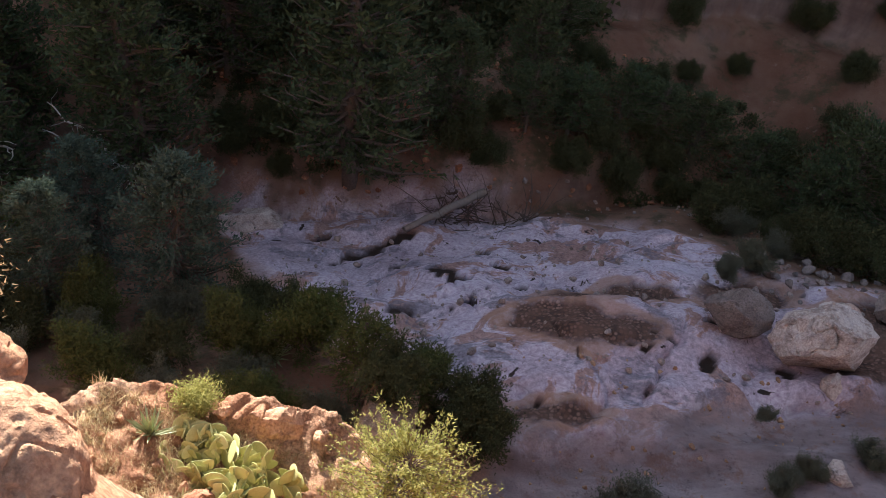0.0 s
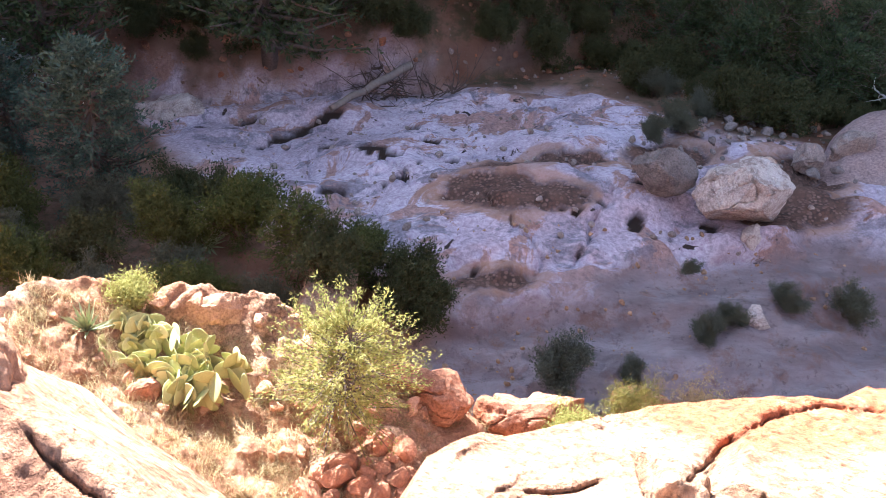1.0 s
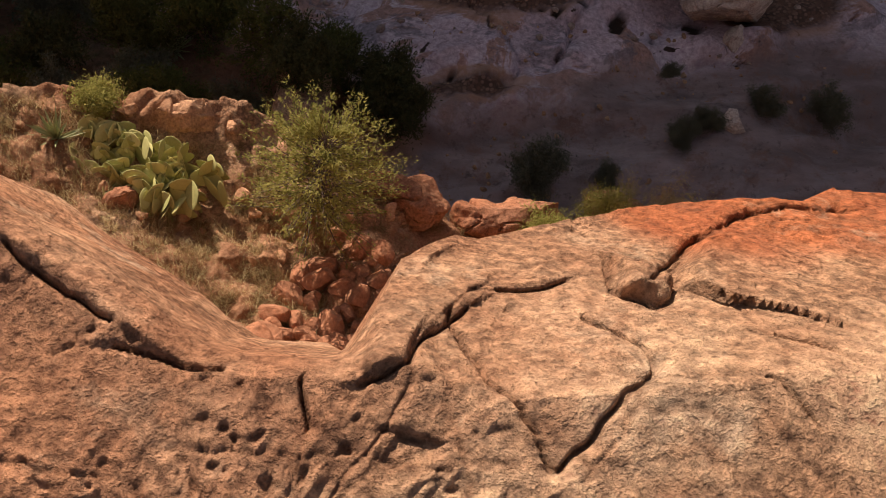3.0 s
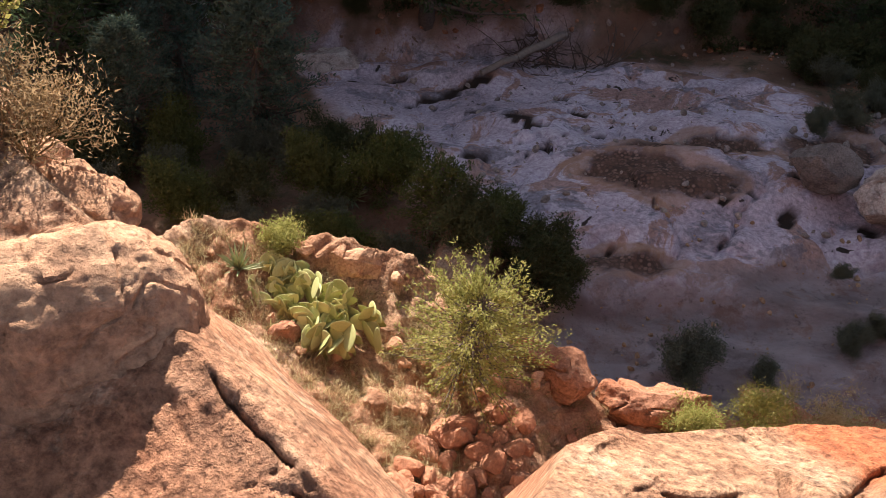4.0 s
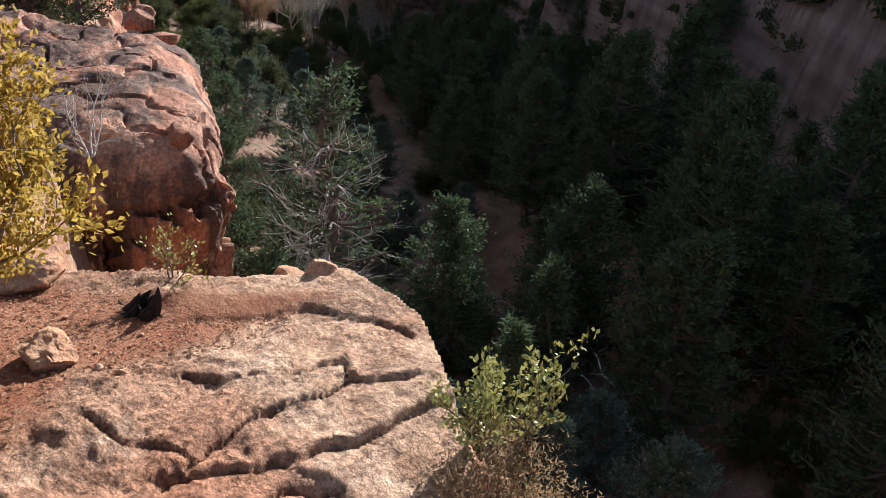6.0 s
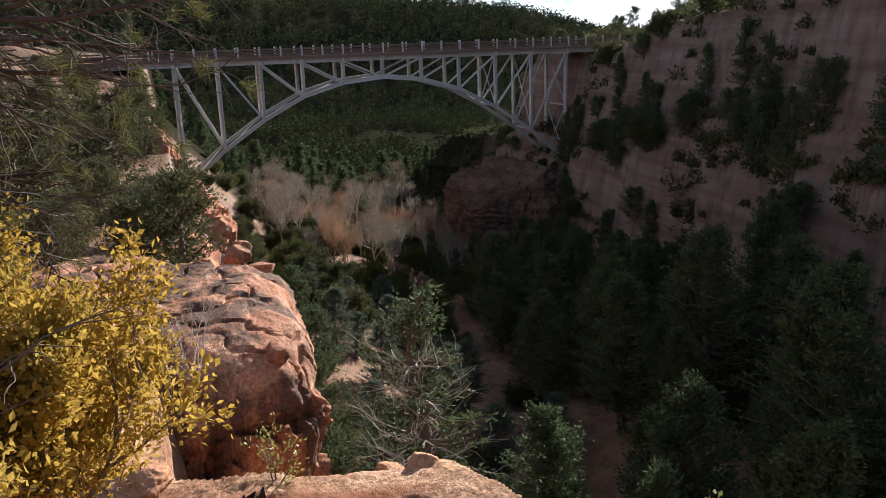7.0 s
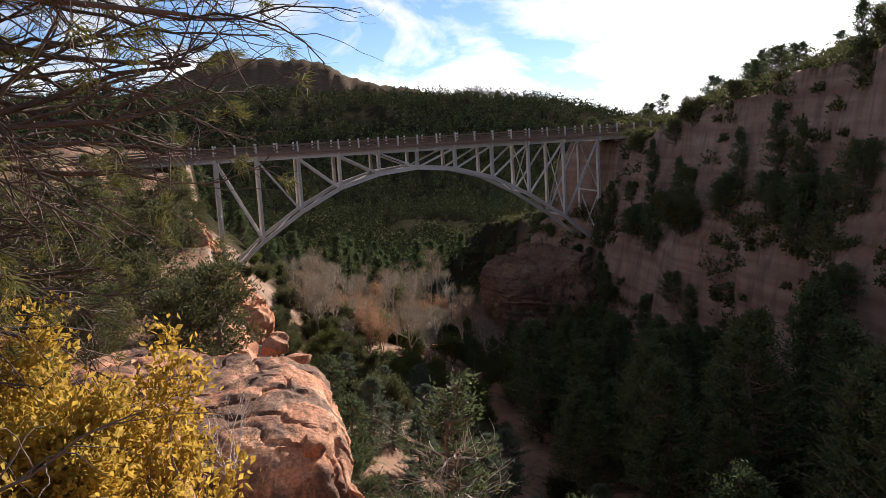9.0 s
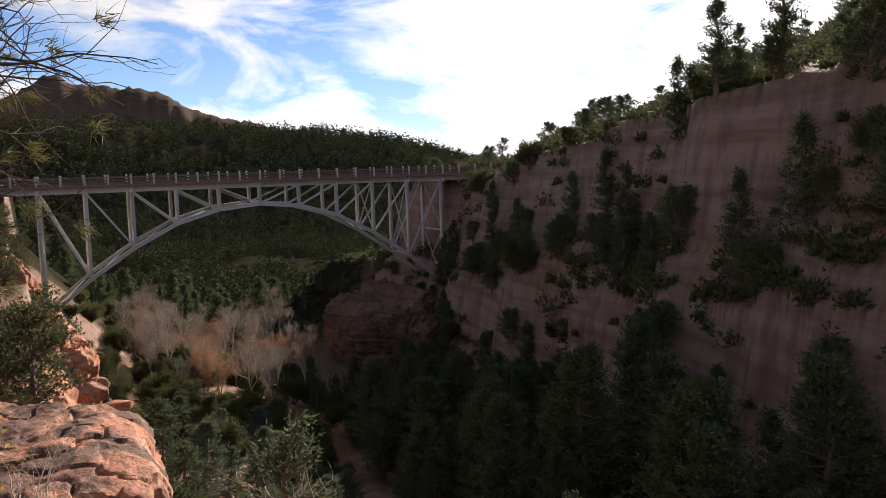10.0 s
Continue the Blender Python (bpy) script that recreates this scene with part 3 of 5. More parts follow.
def rock_mesh(name, size, material, seed, res=24, power=2.6, rough=0.12, scale=1.6, facets=6, strata=0.0, cut=(0.62, 0.86), smooth=True, flute=0.0, blocks=0.0):
    """A weathered block: a rounded box, chipped by planes, roughened; its base at z = 0, its size in metres."""
    rng = np.random.default_rng(seed)
    bm = bmesh.new()
    bmesh.ops.create_cube(bm, size=2.0)
    bmesh.ops.subdivide_edges(bm, edges=bm.edges[:], cuts=res, use_grid_fill=True)
    P = np.array([v.co[:] for v in bm.verts])
    P = P / (np.sum(np.abs(P) ** power, 1) ** (1 / power))[:, None]
    for _ in range(facets):
        nrm = unit(rng.normal(0, 1, 3))
        lim = rng.uniform(*cut)
        over = P @ nrm - lim
        P = P - np.where(over > 0, over * 0.98, 0)[:, None] * nrm
    for _ in range(facets * 3):
        nrm = unit(rng.normal(0, 1, 3))
        over = P @ nrm - rng.uniform(cut[1], cut[1] + 0.12)
        P = P - np.where(over > 0, over * 0.98, 0)[:, None] * nrm
    sx, sy, sz = size
    Q = P * np.array([sx, sy, sz]) * 0.5
    big = max(size)
    q = Q / big * 2 * scale + rng.uniform(-50, 50, 3)
    f = fbm(q[:, 0], q[:, 1], q[:, 2], 6, seed % 97, 0.6)
    ridged = 1 - np.abs(vnoise(q[:, 0] * 1.7, q[:, 1] * 1.7, q[:, 2] * 1.7, 7 + seed % 31))
    disp = rough * (0.55 * f - 0.5 * step(0.85, 1.0, ridged))
    if strata:
        disp = disp + strata * vnoise(q[:, 0] * 0.4, q[:, 1] * 0.4, Q[:, 2] * 5 / 1.0 + 0 * q[:, 0], 5)
    if flute:
        side = 1 - np.clip((np.abs(P[:, 2]) - 0.75) / 0.2, 0, 1)
        w = 1 - np.abs(vnoise(q[:, 0] * 2.2, q[:, 1] * 2.2, q[:, 2] * 0.55, 17))
        disp = disp - flute * side * (step(0.72, 1.0, w) + 0.4 * vnoise(q[:, 0] * 4.5, q[:, 1] * 4.5, q[:, 2] * 1.6, 19))
    if blocks:
        # joint-bounded blocks on the sides, some fallen out
        side = 1 - np.clip((np.abs(P[:, 2]) - 0.80) / 0.06, 0, 1)
        c1, c2, cv, cx, cy = cells((Q[:, 0] + 0.8 * Q[:, 1] + 0.25 * f) * 1.25, (Q[:, 2] + 0.15 * f) * 1.05 + 3, 23)
        e1, e2, ev, _, _ = cells((Q[:, 0] - 0.7 * Q[:, 1]) * 3.1, Q[:, 2] * 2.2, 29)
        disp = disp - blocks * side * (1.0 * cv + 0.5 * np.where(cv > 0.8, 1, 0) + 0.45 * ev + 0.5 * (1 - step(0.0, 0.10, c2 - c1)) + cy * (cv - 0.5))
    Q = Q + unit(P) * (disp * big * 0.5)[:, None]
    Q[:, 2] += sz * 0.5
    for v, c in zip(bm.verts, Q):
        v.co = c
    for fc in bm.faces:
        fc.smooth = smooth
    me = bpy.data.meshes.new(name)
    bm.to_mesh(me)
    bm.free()
    if smooth:
        me.set_sharp_from_angle(angle=radians(32))
    me.materials.append(material)
    return me


def on_lands(xs, ys):
    return land(np.array(xs, float), np.array(ys, float))


def on_land(x, y):
    return float(land(np.array([x]), np.array([y]))[0])


# ---- the land, one sheet to the horizon ----
def build_ground():
    fine = np.concatenate([np.arange(-62, 92, 0.25), np.arange(92, 298, 2.5)])
    rings = [0.12]
    while rings[-1] < 2600:
        r = rings[-1]
        rings.append(r * (1.0062 if r < 4 else 1.009 if r < 6 else 1.012 if r < 30 else 1.0135 if r < 140 else 1.03) + (0.004 if r < 1 else 0))
    rr, aa = np.array(rings), np.radians(fine)
    R, A = np.meshgrid(rr, aa, indexing="ij")
    x, y = -R * np.sin(A), R * np.cos(A)
    z = land(x, y)
    d = rim_distance(x, y)
    s, n = along(x, y)
    r = np.hypot(x, y)
    zero = np.zeros_like(x)
    soil, hollow, red, bedm, pits, gravel, bank, margin = (zero.copy() for _ in range(8))
    i1, i2 = int(np.searchsorted(rr, 14.0)), int(np.searchsorted(rr, 45.0))
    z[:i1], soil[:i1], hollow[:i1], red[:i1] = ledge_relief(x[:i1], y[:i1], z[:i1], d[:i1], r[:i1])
    bank[:i2] = bank_mask(x[:i2], y[:i2], s[:i2], n[:i2])
    z[:i2] += bank[:i2] * (0.22 * fbm(0.35 * x[:i2] + 0.2 * y[:i2], 1.1 * y[:i2] - 0.3 * x[:i2], k=91) + 0.05 * fbm(x[:i2] * 2.2, y[:i2] * 2.2, k=93))
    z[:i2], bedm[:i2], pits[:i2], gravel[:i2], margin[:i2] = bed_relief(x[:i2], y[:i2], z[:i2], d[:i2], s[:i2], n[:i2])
    nr, na = R.shape
    idx = np.arange(nr * na).reshape(nr, na)
    nxt = np.roll(idx, -1, 1)
    F = np.stack([idx[:-1], nxt[:-1], nxt[1:], idx[1:]], -1).reshape(-1, 4)
    V = np.stack([x, y, z], -1).reshape(-1, 3)
    cap = len(V)
    V = np.concatenate([V, [[0, 0, z[0].mean()]]])
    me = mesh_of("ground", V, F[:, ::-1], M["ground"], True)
    gz = np.gradient(z, axis=0) / np.maximum(np.gradient(R, axis=0), 1e-6)
    ga = np.gradient(z, axis=1) / np.maximum(R * np.radians(0.25), 1e-6)
    steep = np.hypot(gz, ga)
    wild = step(5.0, 9.0, r) * (1 - bedm) * step(-0.4, 0.4, np.where(d > 0, 1.0, r - 16))
    cliff = step(0.9, 1.5, steep) * step(12, 20, r) * (1 - bedm)
    # the mesa too is coloured dark, for the shade on its backlit face
    mesa = step(1080, 1130, r)
    cliff = cliff * (1 - step(92, 122, s))
    cliff = np.maximum(cliff, 0.25 * mesa * step(0.5, 0.8, steep))
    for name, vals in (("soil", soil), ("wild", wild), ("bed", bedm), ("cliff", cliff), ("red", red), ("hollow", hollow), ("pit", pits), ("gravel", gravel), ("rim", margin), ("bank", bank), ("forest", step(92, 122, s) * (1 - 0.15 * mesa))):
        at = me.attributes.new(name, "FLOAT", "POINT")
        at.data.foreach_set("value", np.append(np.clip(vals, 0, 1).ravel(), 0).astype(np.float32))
    ob = new("ground", me)
    tagged(ob, "red sandstone canyon with ledges, washed creek bed and wooded slopes", "ground", kind="structure")
    return ob


# joints of the ledge: how far the block behind stands up, how fast that fades, and the joint's course in plan
LEDGE_JOINTS = [(0.014, 0.75, ((-2.95, 1.10), (-2.84, 1.30), (-2.82, 1.56), (-2.67, 1.69), (-2.51, 1.80), (-2.29, 1.83))),
                (0.012, 0.30, ((-2.60, 0.98), (-2.44, 1.20), (-2.35, 1.36), (-2.23, 1.37), (-2.06, 1.58))),
                (0.020, 0.28, ((-2.02, 0.70), (-2.17, 1.03), (-2.22, 1.30), (-2.23, 1.38))),
                (0.028, 0.24, ((-2.03, 0.74), (-1.86, 1.05), (-1.88, 1.24), (-1.89, 1.48), (-1.86, 1.60))),
                (0.020, 0.20, ((-1.80, 0.66), (-1.84, 0.90), (-1.80, 1.04), (-1.66, 1.08))),
                (0.002, 0.20, ((-2.45, 0.59), (-2.30, 0.67), (-2.09, 0.79))),
                (0.014, 0.15, ((-1.75, 0.78), (-1.67, 1.09), (-1.55, 1.17), (-1.40, 1.24)))]
SLAB_JOINTS = [(0.022, 0.22, ((0.22, 0.58), (0.33, 0.59), (0.41, 0.63), (0.49, 0.71))),
               (0.012, 0.16, ((0.57, 0.80), (0.69, 0.83), (0.79, 0.90))),
               (0.075, 0.22, ((0.93, 0.97), (0.91, 0.86), (0.97, 0.82), (1.10, 0.92), (1.33, 1.16))),
               (0.003, 0.15, ((0.44, 0.70), (0.51, 0.54), (0.54, 0.48), (0.58, 0.36))),
               (0.008, 0.20, ((0.60, 0.36), (0.69, 0.45), (0.80, 0.55), (0.83, 0.61), (0.74, 0.71))),
               (0.003, 0.20, ((1.0, 0.52), (1.10, 0.42))), (0.006, 0.20, ((1.14, 0.68), (1.24, 0.56))),
               (0.018, 0.60, ((1.0, 0.90), (1.35, 1.16), (1.80, 1.44))),
               (0.008, 0.20, ((-0.52, 0.84), (-0.46, 0.78), (-0.40, 0.69), (-0.30, 0.64))),
               (0.012, 0.14, ((-0.29, 0.57), (-0.20, 0.585), (-0.12, 0.60))), (0.010, 0.12, ((0.02, 0.57), (0.06, 0.48)))]


def joints(x, y, courses):
    """The lift of the blocks behind the joints, and a mask of the open cracks."""
    lift, crack = np.zeros_like(x), np.zeros_like(x)
    for high, fade, pts in courses:
        best, sign, past = np.full(x.shape, 9.0), np.ones(x.shape), np.zeros(x.shape)
        for i, ((ax, ay), (bx, by)) in enumerate(zip(pts[:-1], pts[1:])):
            dx, dy = bx - ax, by - ay
            raw = ((x - ax) * dx + (y - ay) * dy) / (dx * dx + dy * dy)
            t = np.clip(raw, 0, 1)
            dist = np.hypot(x - ax - t * dx, y - ay - t * dy)
            side = (x - ax) * dy - (y - ay) * dx
            here = ay * dx - ax * dy          # the side of the eye
            hit = dist < best
            best = np.where(hit, dist, best)
            sign = np.where(hit, np.where(side * here < 0, 1.0, -1.0), sign)
            over = np.hypot(dx, dy) * (np.clip(raw - 1, 0, 9) * (i == len(pts) - 2) + np.clip(-raw, 0, 9) * (i == 0))
            past = np.where(hit, over, past)
        end = 1 - step(0.0, 0.14, past)
        sd = best * sign
        lift = lift + end * (high * step(-0.006, 0.040, sd) * np.exp(-np.clip(sd - 0.03, 0, 9) / fade) - 0.008 * np.exp(-best / 0.02))
        crack = np.maximum(crack, end * (1 - step(0.001, 0.009, best)))
    return lift, crack


def ledge_relief(x, y, z, d, r):
    """Blocks and joints of the ledge rock, rubble of the lower shelf."""
    near = 1 - step(9, 13.5, r)
    wx = x + 0.10 * fbm(x * 2, y * 2, k=31)
    wy = y + 0.10 * fbm(x * 2, y * 2, k=37)
    low = step(-5.6, -4.6, z)           # the upper ledge, not the soil shelf
    soil = soil_mask(x, y, d, z)
    rock = near * low * (1 - 0.85 * soil)
    lift, crack = joints(wx, wy, LEDGE_JOINTS)
    lift2, crack2 = joints(wx, wy, SLAB_JOINTS)
    crack = np.maximum(crack, crack2)
    # broad blocks beside the mapped joints, with hairline cracks between them
    ang = radians(62)
    u, w = wx * math.cos(ang) + wy * math.sin(ang), -wx * math.sin(ang) + wy * math.cos(ang)
    d1, d2, _, _, _ = cells(u * 1.7, w * 3.1, 5)
    hair = (1 - step(0.0, 0.05, d2 - d1)) * step(-0.05, 0.3, vnoise(x * 1.7, y * 1.7, k=35))
    f1, f2, fval, px, py = cells(u * 5.1 + 0.3 * fbm(x * 3, y * 3, k=33), w * 7.3, 9)
    chip = step(0.05, 0.25, vnoise(x * 2.1, y * 2.1, k=36))
    small = 0.10 * (px * ((fval * 7) % 1 - 0.5) + py * ((fval * 17) % 1 - 0.5)) + 0.02 * (fval - 0.5)
    z = z + near * low * (lift + lift2) + rock * (-0.004 * hair + 0.5 * small * chip * step(0.0, 0.22, f2 - f1) - 0.020 * crack)
    # the outermost block stands higher
    z = z + near * low * 0.035 * step(3.04, 3.40, -0.83 * x + 0.55 * y) * step(0.9, 1.2, y) * (x > -4)
    # pitted, grainy weathering
    gx, gy = x + 0.05 * fbm(x * 5, y * 5, k=44), y + 0.05 * fbm(x * 5, y * 5, k=45)
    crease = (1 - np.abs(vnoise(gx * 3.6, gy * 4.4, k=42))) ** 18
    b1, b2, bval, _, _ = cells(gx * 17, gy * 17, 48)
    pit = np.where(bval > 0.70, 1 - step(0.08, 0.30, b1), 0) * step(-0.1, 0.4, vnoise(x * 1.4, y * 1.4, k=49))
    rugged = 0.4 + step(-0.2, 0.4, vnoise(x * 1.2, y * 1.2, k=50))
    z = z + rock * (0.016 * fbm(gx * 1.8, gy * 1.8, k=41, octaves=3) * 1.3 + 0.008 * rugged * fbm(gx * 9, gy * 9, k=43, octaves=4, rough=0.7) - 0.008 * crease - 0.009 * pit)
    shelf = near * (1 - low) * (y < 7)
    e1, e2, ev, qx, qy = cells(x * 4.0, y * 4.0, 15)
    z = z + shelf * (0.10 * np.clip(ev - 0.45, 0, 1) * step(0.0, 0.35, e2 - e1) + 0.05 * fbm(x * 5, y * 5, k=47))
    # where the colour darkens: open cracks, plus painted shade in creases and pits
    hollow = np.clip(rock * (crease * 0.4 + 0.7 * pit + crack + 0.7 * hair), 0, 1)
    red = step(0.9, 1.5, x + 0.4 * fbm(x * 1.5, y * 1.5, k=81)) * low * near * step(0.25, 0.6, d + 0.25 * fbm(x * 3, y * 3, k=83))
    return z, soil, hollow, red


# pits and puddles of the creek rock, and a bank of gravel: x, y, half length, half width, turn
PITS = [(-2.06, 15.3, 0.55, 0.20, 20), (-1.3, 16.1, 0.75, 0.22, 35), (0.17, 13.5, 0.42, 0.24, -25), (0.6, 13.2, 0.3, 0.12, 10), (1.47, 14.06, 0.26, 0.18, 0), (5.35, 10.25, 0.30, 0.20, 60),
        (-1.44, 12.3, 0.20, 0.10, 0), (-0.5, 11.5, 0.34, 0.26, 30), (3.93, 10.4, 0.10, 0.08, 0), (4.18, 10.3, 0.14, 0.10, 20), (4.69, 10.6, 0.11, 0.07, 0), (4.37, 10.75, 0.09, 0.07, 0),
        (6.80, 10.3, 0.30, 0.16, 70), (-3.6, 15.6, 0.22, 0.12, 0), (-3.3, 16.2, 0.30, 0.12, 40), (1.2, 15.6, 0.16, 0.09, 0), (2.6, 14.6, 0.14, 0.09, 0), (-2.6, 14.6, 0.35, 0.10, 70),
        (0.9, 12.2, 0.16, 0.10, 10), (2.0, 13.0, 0.20, 0.10, 50), (5.6, 11.4, 0.16, 0.10, 0), (-0.9, 14.2, 0.2, 0.1, 10)]
GRAVEL = [(2.75, 10.9, 1.35, 0.62, -14), (3.75, 10.75, 0.75, 0.5, 10), (3.1, 12.3, 0.9, 0.5, 8), (4.5, 12.9, 1.0, 0.55, 12), (8.9, 11.4, 1.1, 1.1, 30), (8.1, 10.5, 0.6, 0.3, 0), (2.6, 8.35, 0.8, 0.3, 5), (7.0, 13.6, 1.3, 0.7, 20), (9.6, 12.9, 1.2, 0.9, 20)]


def blobs(x, y, spots, k):
    v = np.zeros_like(x)
    for px, py, a, b, turn in spots:
        c, sn = math.cos(radians(turn)), math.sin(radians(turn))
        near = (np.abs(x - px) < 3 * a) & (np.abs(y - py) < 3 * a)
        dx, dy = x[near] - px, y[near] - py
        q = np.hypot((dx * c + dy * sn) / a, (-dx * sn + dy * c) / b) + 0.35 * fbm(x[near] * 1.2 / b * 0.5, y[near] * 1.2 / b * 0.5, k=k)
        v[near] = np.maximum(v[near], 1 - step(0.8, 1.1, q))
    return v


def bed_relief(x, y, z, d, s, n):
    """The creek's rock: channels, steps, pits, gravel."""
    bedm = bed_mask(x, y, z, s, n, d)
    crk = (1 - np.abs(vnoise(x * 0.55 + 0.25 * fbm(x, y, k=64), y * 0.8, k=63))) ** 16
    z = z + bedm * (-0.20 * crk + 0.55 * np.abs(fbm(x * 0.22 + 3, y * 0.35, k=61, octaves=5)) - 0.25 + 0.09 * fbm(x * 1.1, y * 1.1, k=67, octaves=5))
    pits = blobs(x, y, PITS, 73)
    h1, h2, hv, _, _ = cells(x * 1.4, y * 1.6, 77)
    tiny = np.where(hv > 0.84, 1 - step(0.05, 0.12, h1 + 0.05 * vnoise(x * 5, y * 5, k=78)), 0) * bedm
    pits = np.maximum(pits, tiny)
    gravel = blobs(x, y, GRAVEL, 75) * (1 - pits)
    margin = blobs(x, y, [(a, b, c * 1.22, e * 1.35, f) for a, b, c, e, f in GRAVEL], 75) * (1 - gravel) * bedm
    z = z - 0.13 * pits - 0.06 * gravel
    return z, bedm, pits, gravel, margin


def soil_mask(x, y, d, z):
    inland = step(0.15, 0.32, -d + 0.1 * fbm(x * 1.6, y * 1.6, k=51)) * step(-0.08, 0.12, -x - 2.68 + np.clip(0.6 - y, 0, 9) + 0.16 * fbm(x * 2, y * 2, k=52))
    shelf = 0.5 * (1 - step(-5.9, -5.2, z)) * (y < 6) * step(-0.3, 0.3, 0.35 + fbm(x * 1.8, y * 1.8, k=53))
    return np.clip(inland + shelf, 0, 1) * (np.hypot(x, y) < 14)


def bed_mask(x, y, z, s, n, d):
    q = 0.9 * fbm(x * 0.3, y * 0.3, k=57, octaves=5, rough=0.6)
    far_edge = interp(s, [-20, -6, -3.3, -1.4, 0.7, 3.9, 6, 11.5, 20], [24, 16.6, 16.3, 17.6, 19.2, 18.8, 17.6, 14.4, 12.0])
    near_edge = interp(s, [-20, -4, 0.9, 5.4, 9, 12.5], [20, 12.0, 8.6, 8.4, 10.6, 14.0])
    return (step(-0.7, 0.5, n + q - near_edge) * (1 - step(-0.8, 0.8, n + 1.5 * q - far_edge)) * (1 - step(11.0, 13.5, s + 1.5 * q)) * step(-13, -8, s + q))


def bank_mask(x, y, s, n):
    """The smooth mauve rock of the near bank."""
    q = 0.9 * fbm(x * 0.3, y * 0.3, k=57, octaves=5, rough=0.6)
    near_edge = interp(s, [-20, -4, 0.9, 5.4, 9, 12.5], [20, 12.0, 8.6, 8.4, 10.6, 14.0])
    return step(1.2, 2.6, x + q) * (1 - step(0.2, 1.2, n - near_edge)) * step(5.6, 7.0, n + 0.5 * q) * step(-14, -9, s)


ground = build_ground()

# ---- the steel arch bridge ----
def build_bridge():
    base = Vector((-82.49, 28.14, -1.23))
    u = Vector((0.355, 0.935, 0)).normalized()
    v = Vector((-0.935, 0.355, 0)).normalized()      # across, away from the ledge
    L, W = 4.27, 5.6
    drop = [12.33, 8.71, 5.83, 3.60, 2.37, 1.95, 2.37, 3.60, 5.83, 8.71, 12.33]
    root = new("arch_bridge")
    root.location = base
    tagged(root, "grey steel deck arch bridge spanning the canyon", "bridge")

    def P(i, side, h):
        return u * (L * i) + v * (W * side) + Vector((0, 0, h))

    st, rl, cc = M["steel"], M["rail"], M["concrete"]
    for side in (0, 1):
        for i in range(10):
            a, b = P(i, side, -drop[i]), P(i + 1, side, -drop[i + 1])
            bm = bmesh.new()
            beam(bm, a + Vector((0, 0, 0.17)), b + Vector((0, 0, 0.17)), 0.42, 0.10)
            beam(bm, a - Vector((0, 0, 0.17)), b - Vector((0, 0, 0.17)), 0.42, 0.10)
            beam(bm, a, b, 0.12, 0.30)
            bmesh.ops.recalc_face_normals(bm, faces=bm.faces)
            part("arch_rib", bm, st, root)
        for i in range(11):
            one_beam("column", P(i, side, 0), P(i, side, -drop[i]), 0.30, 0.34, st, root)
        for i in range(10):
            a, b = (P(i, side, -0.1), P(i + 1, side, -drop[i + 1])) if i < 5 else (P(i + 1, side, -0.1), P(i, side, -drop[i]))
            one_beam("diagonal", a, b, 0.17, 0.20, st, root)
        one_beam("stringer", P(-6, side, 0.05), P(13, side, 0.05), 0.26, 0.5, st, root)
        # railing: posts at every half panel, four rails
        off = -0.75 if side == 0 else 0.75
        for k in range(-12, 27):
            q = P(k / 2, side, 0.48) + v * off
            one_beam("railing_post", q, q + Vector((0, 0, 1.12)), 0.16, 0.14, st, root)
        for h, t in ((0.72, 0.22), (1.02, 0.20), (1.30, 0.16)):
            one_beam("railing", P(-6, side, h) + v * off, P(13.2, side, h) + v * off, 0.06, t, rl, root)
        one_beam("kerb", P(-6, side, 0.44) + v * off * 0.93, P(13.2, side, 0.44) + v * off * 0.93, 0.3, 0.26, rl, root)
    for i in range(11):
        one_beam("floor_beam", P(i, -0.12, 0.0), P(i, 1.12, 0.0), 0.24, 0.45, st, root)
        if drop[i] > 5:
            n = 2 if drop[i] > 10 else 1
            hs = [0.1 - (drop[i]) * k / n for k in range(n + 1)]
            for a, b in zip(hs[:-1], hs[1:]):
                one_beam("cross_brace", P(i, 0, a), P(i, 1, b), 0.11, 0.11, st, root)
                one_beam("cross_brace", P(i, 1, a), P(i, 0, b), 0.11, 0.11, st, root)
                one_beam("strut", P(i, 0, b), P(i, 1, b), 0.14, 0.16, st, root)
        else:
            one_beam("strut", P(i, 0, -drop[i]), P(i, 1, -drop[i]), 0.14, 0.16, st, root)
    for i in range(10):
        one_beam("lateral_brace", P(i, 0, -drop[i]), P(i + 1, 1, -drop[i + 1]), 0.10, 0.10, st, root)
    bm = bmesh.new()
    beam(bm, P(-6, 0.5, 0.36), P(13.2, 0.5, 0.36), W + 1.5, 0.22)
    bmesh.ops.recalc_face_normals(bm, faces=bm.faces)
    part("deck", bm, cc, root)
    for i, h in ((0, -13.3), (10, -13.3)):
        for side in (0, 1):
            one_beam("footing", P(i, side, h - 1.2), P(i, side, h + 0.7), 1.3, 1.2, cc, root)
    for i in (-2, -4):
        for side in (0, 1):
            one_beam("approach_column", P(i, side, 0), P(i, side, -9), 0.30, 0.34, st, root)
    one_beam("abutment", P(11.6, 0.5, 0.2), P(11.6, 0.5, -3.6), W + 1.2, 2.0, cc, root)


build_bridge()

# ---- trees and plants ----
def rooted(name, *meshes):
    """A plant: an Empty at its foot, with trunk, limbs and crown as they are given."""
    root = new(name)
    for me in meshes:
        if me:
            ob = part_of(me.name.split(".")[0], me, root)
            if ob.name.split(".")[0] != "trunk":
                ob["kind"] = "stuff"
    return root


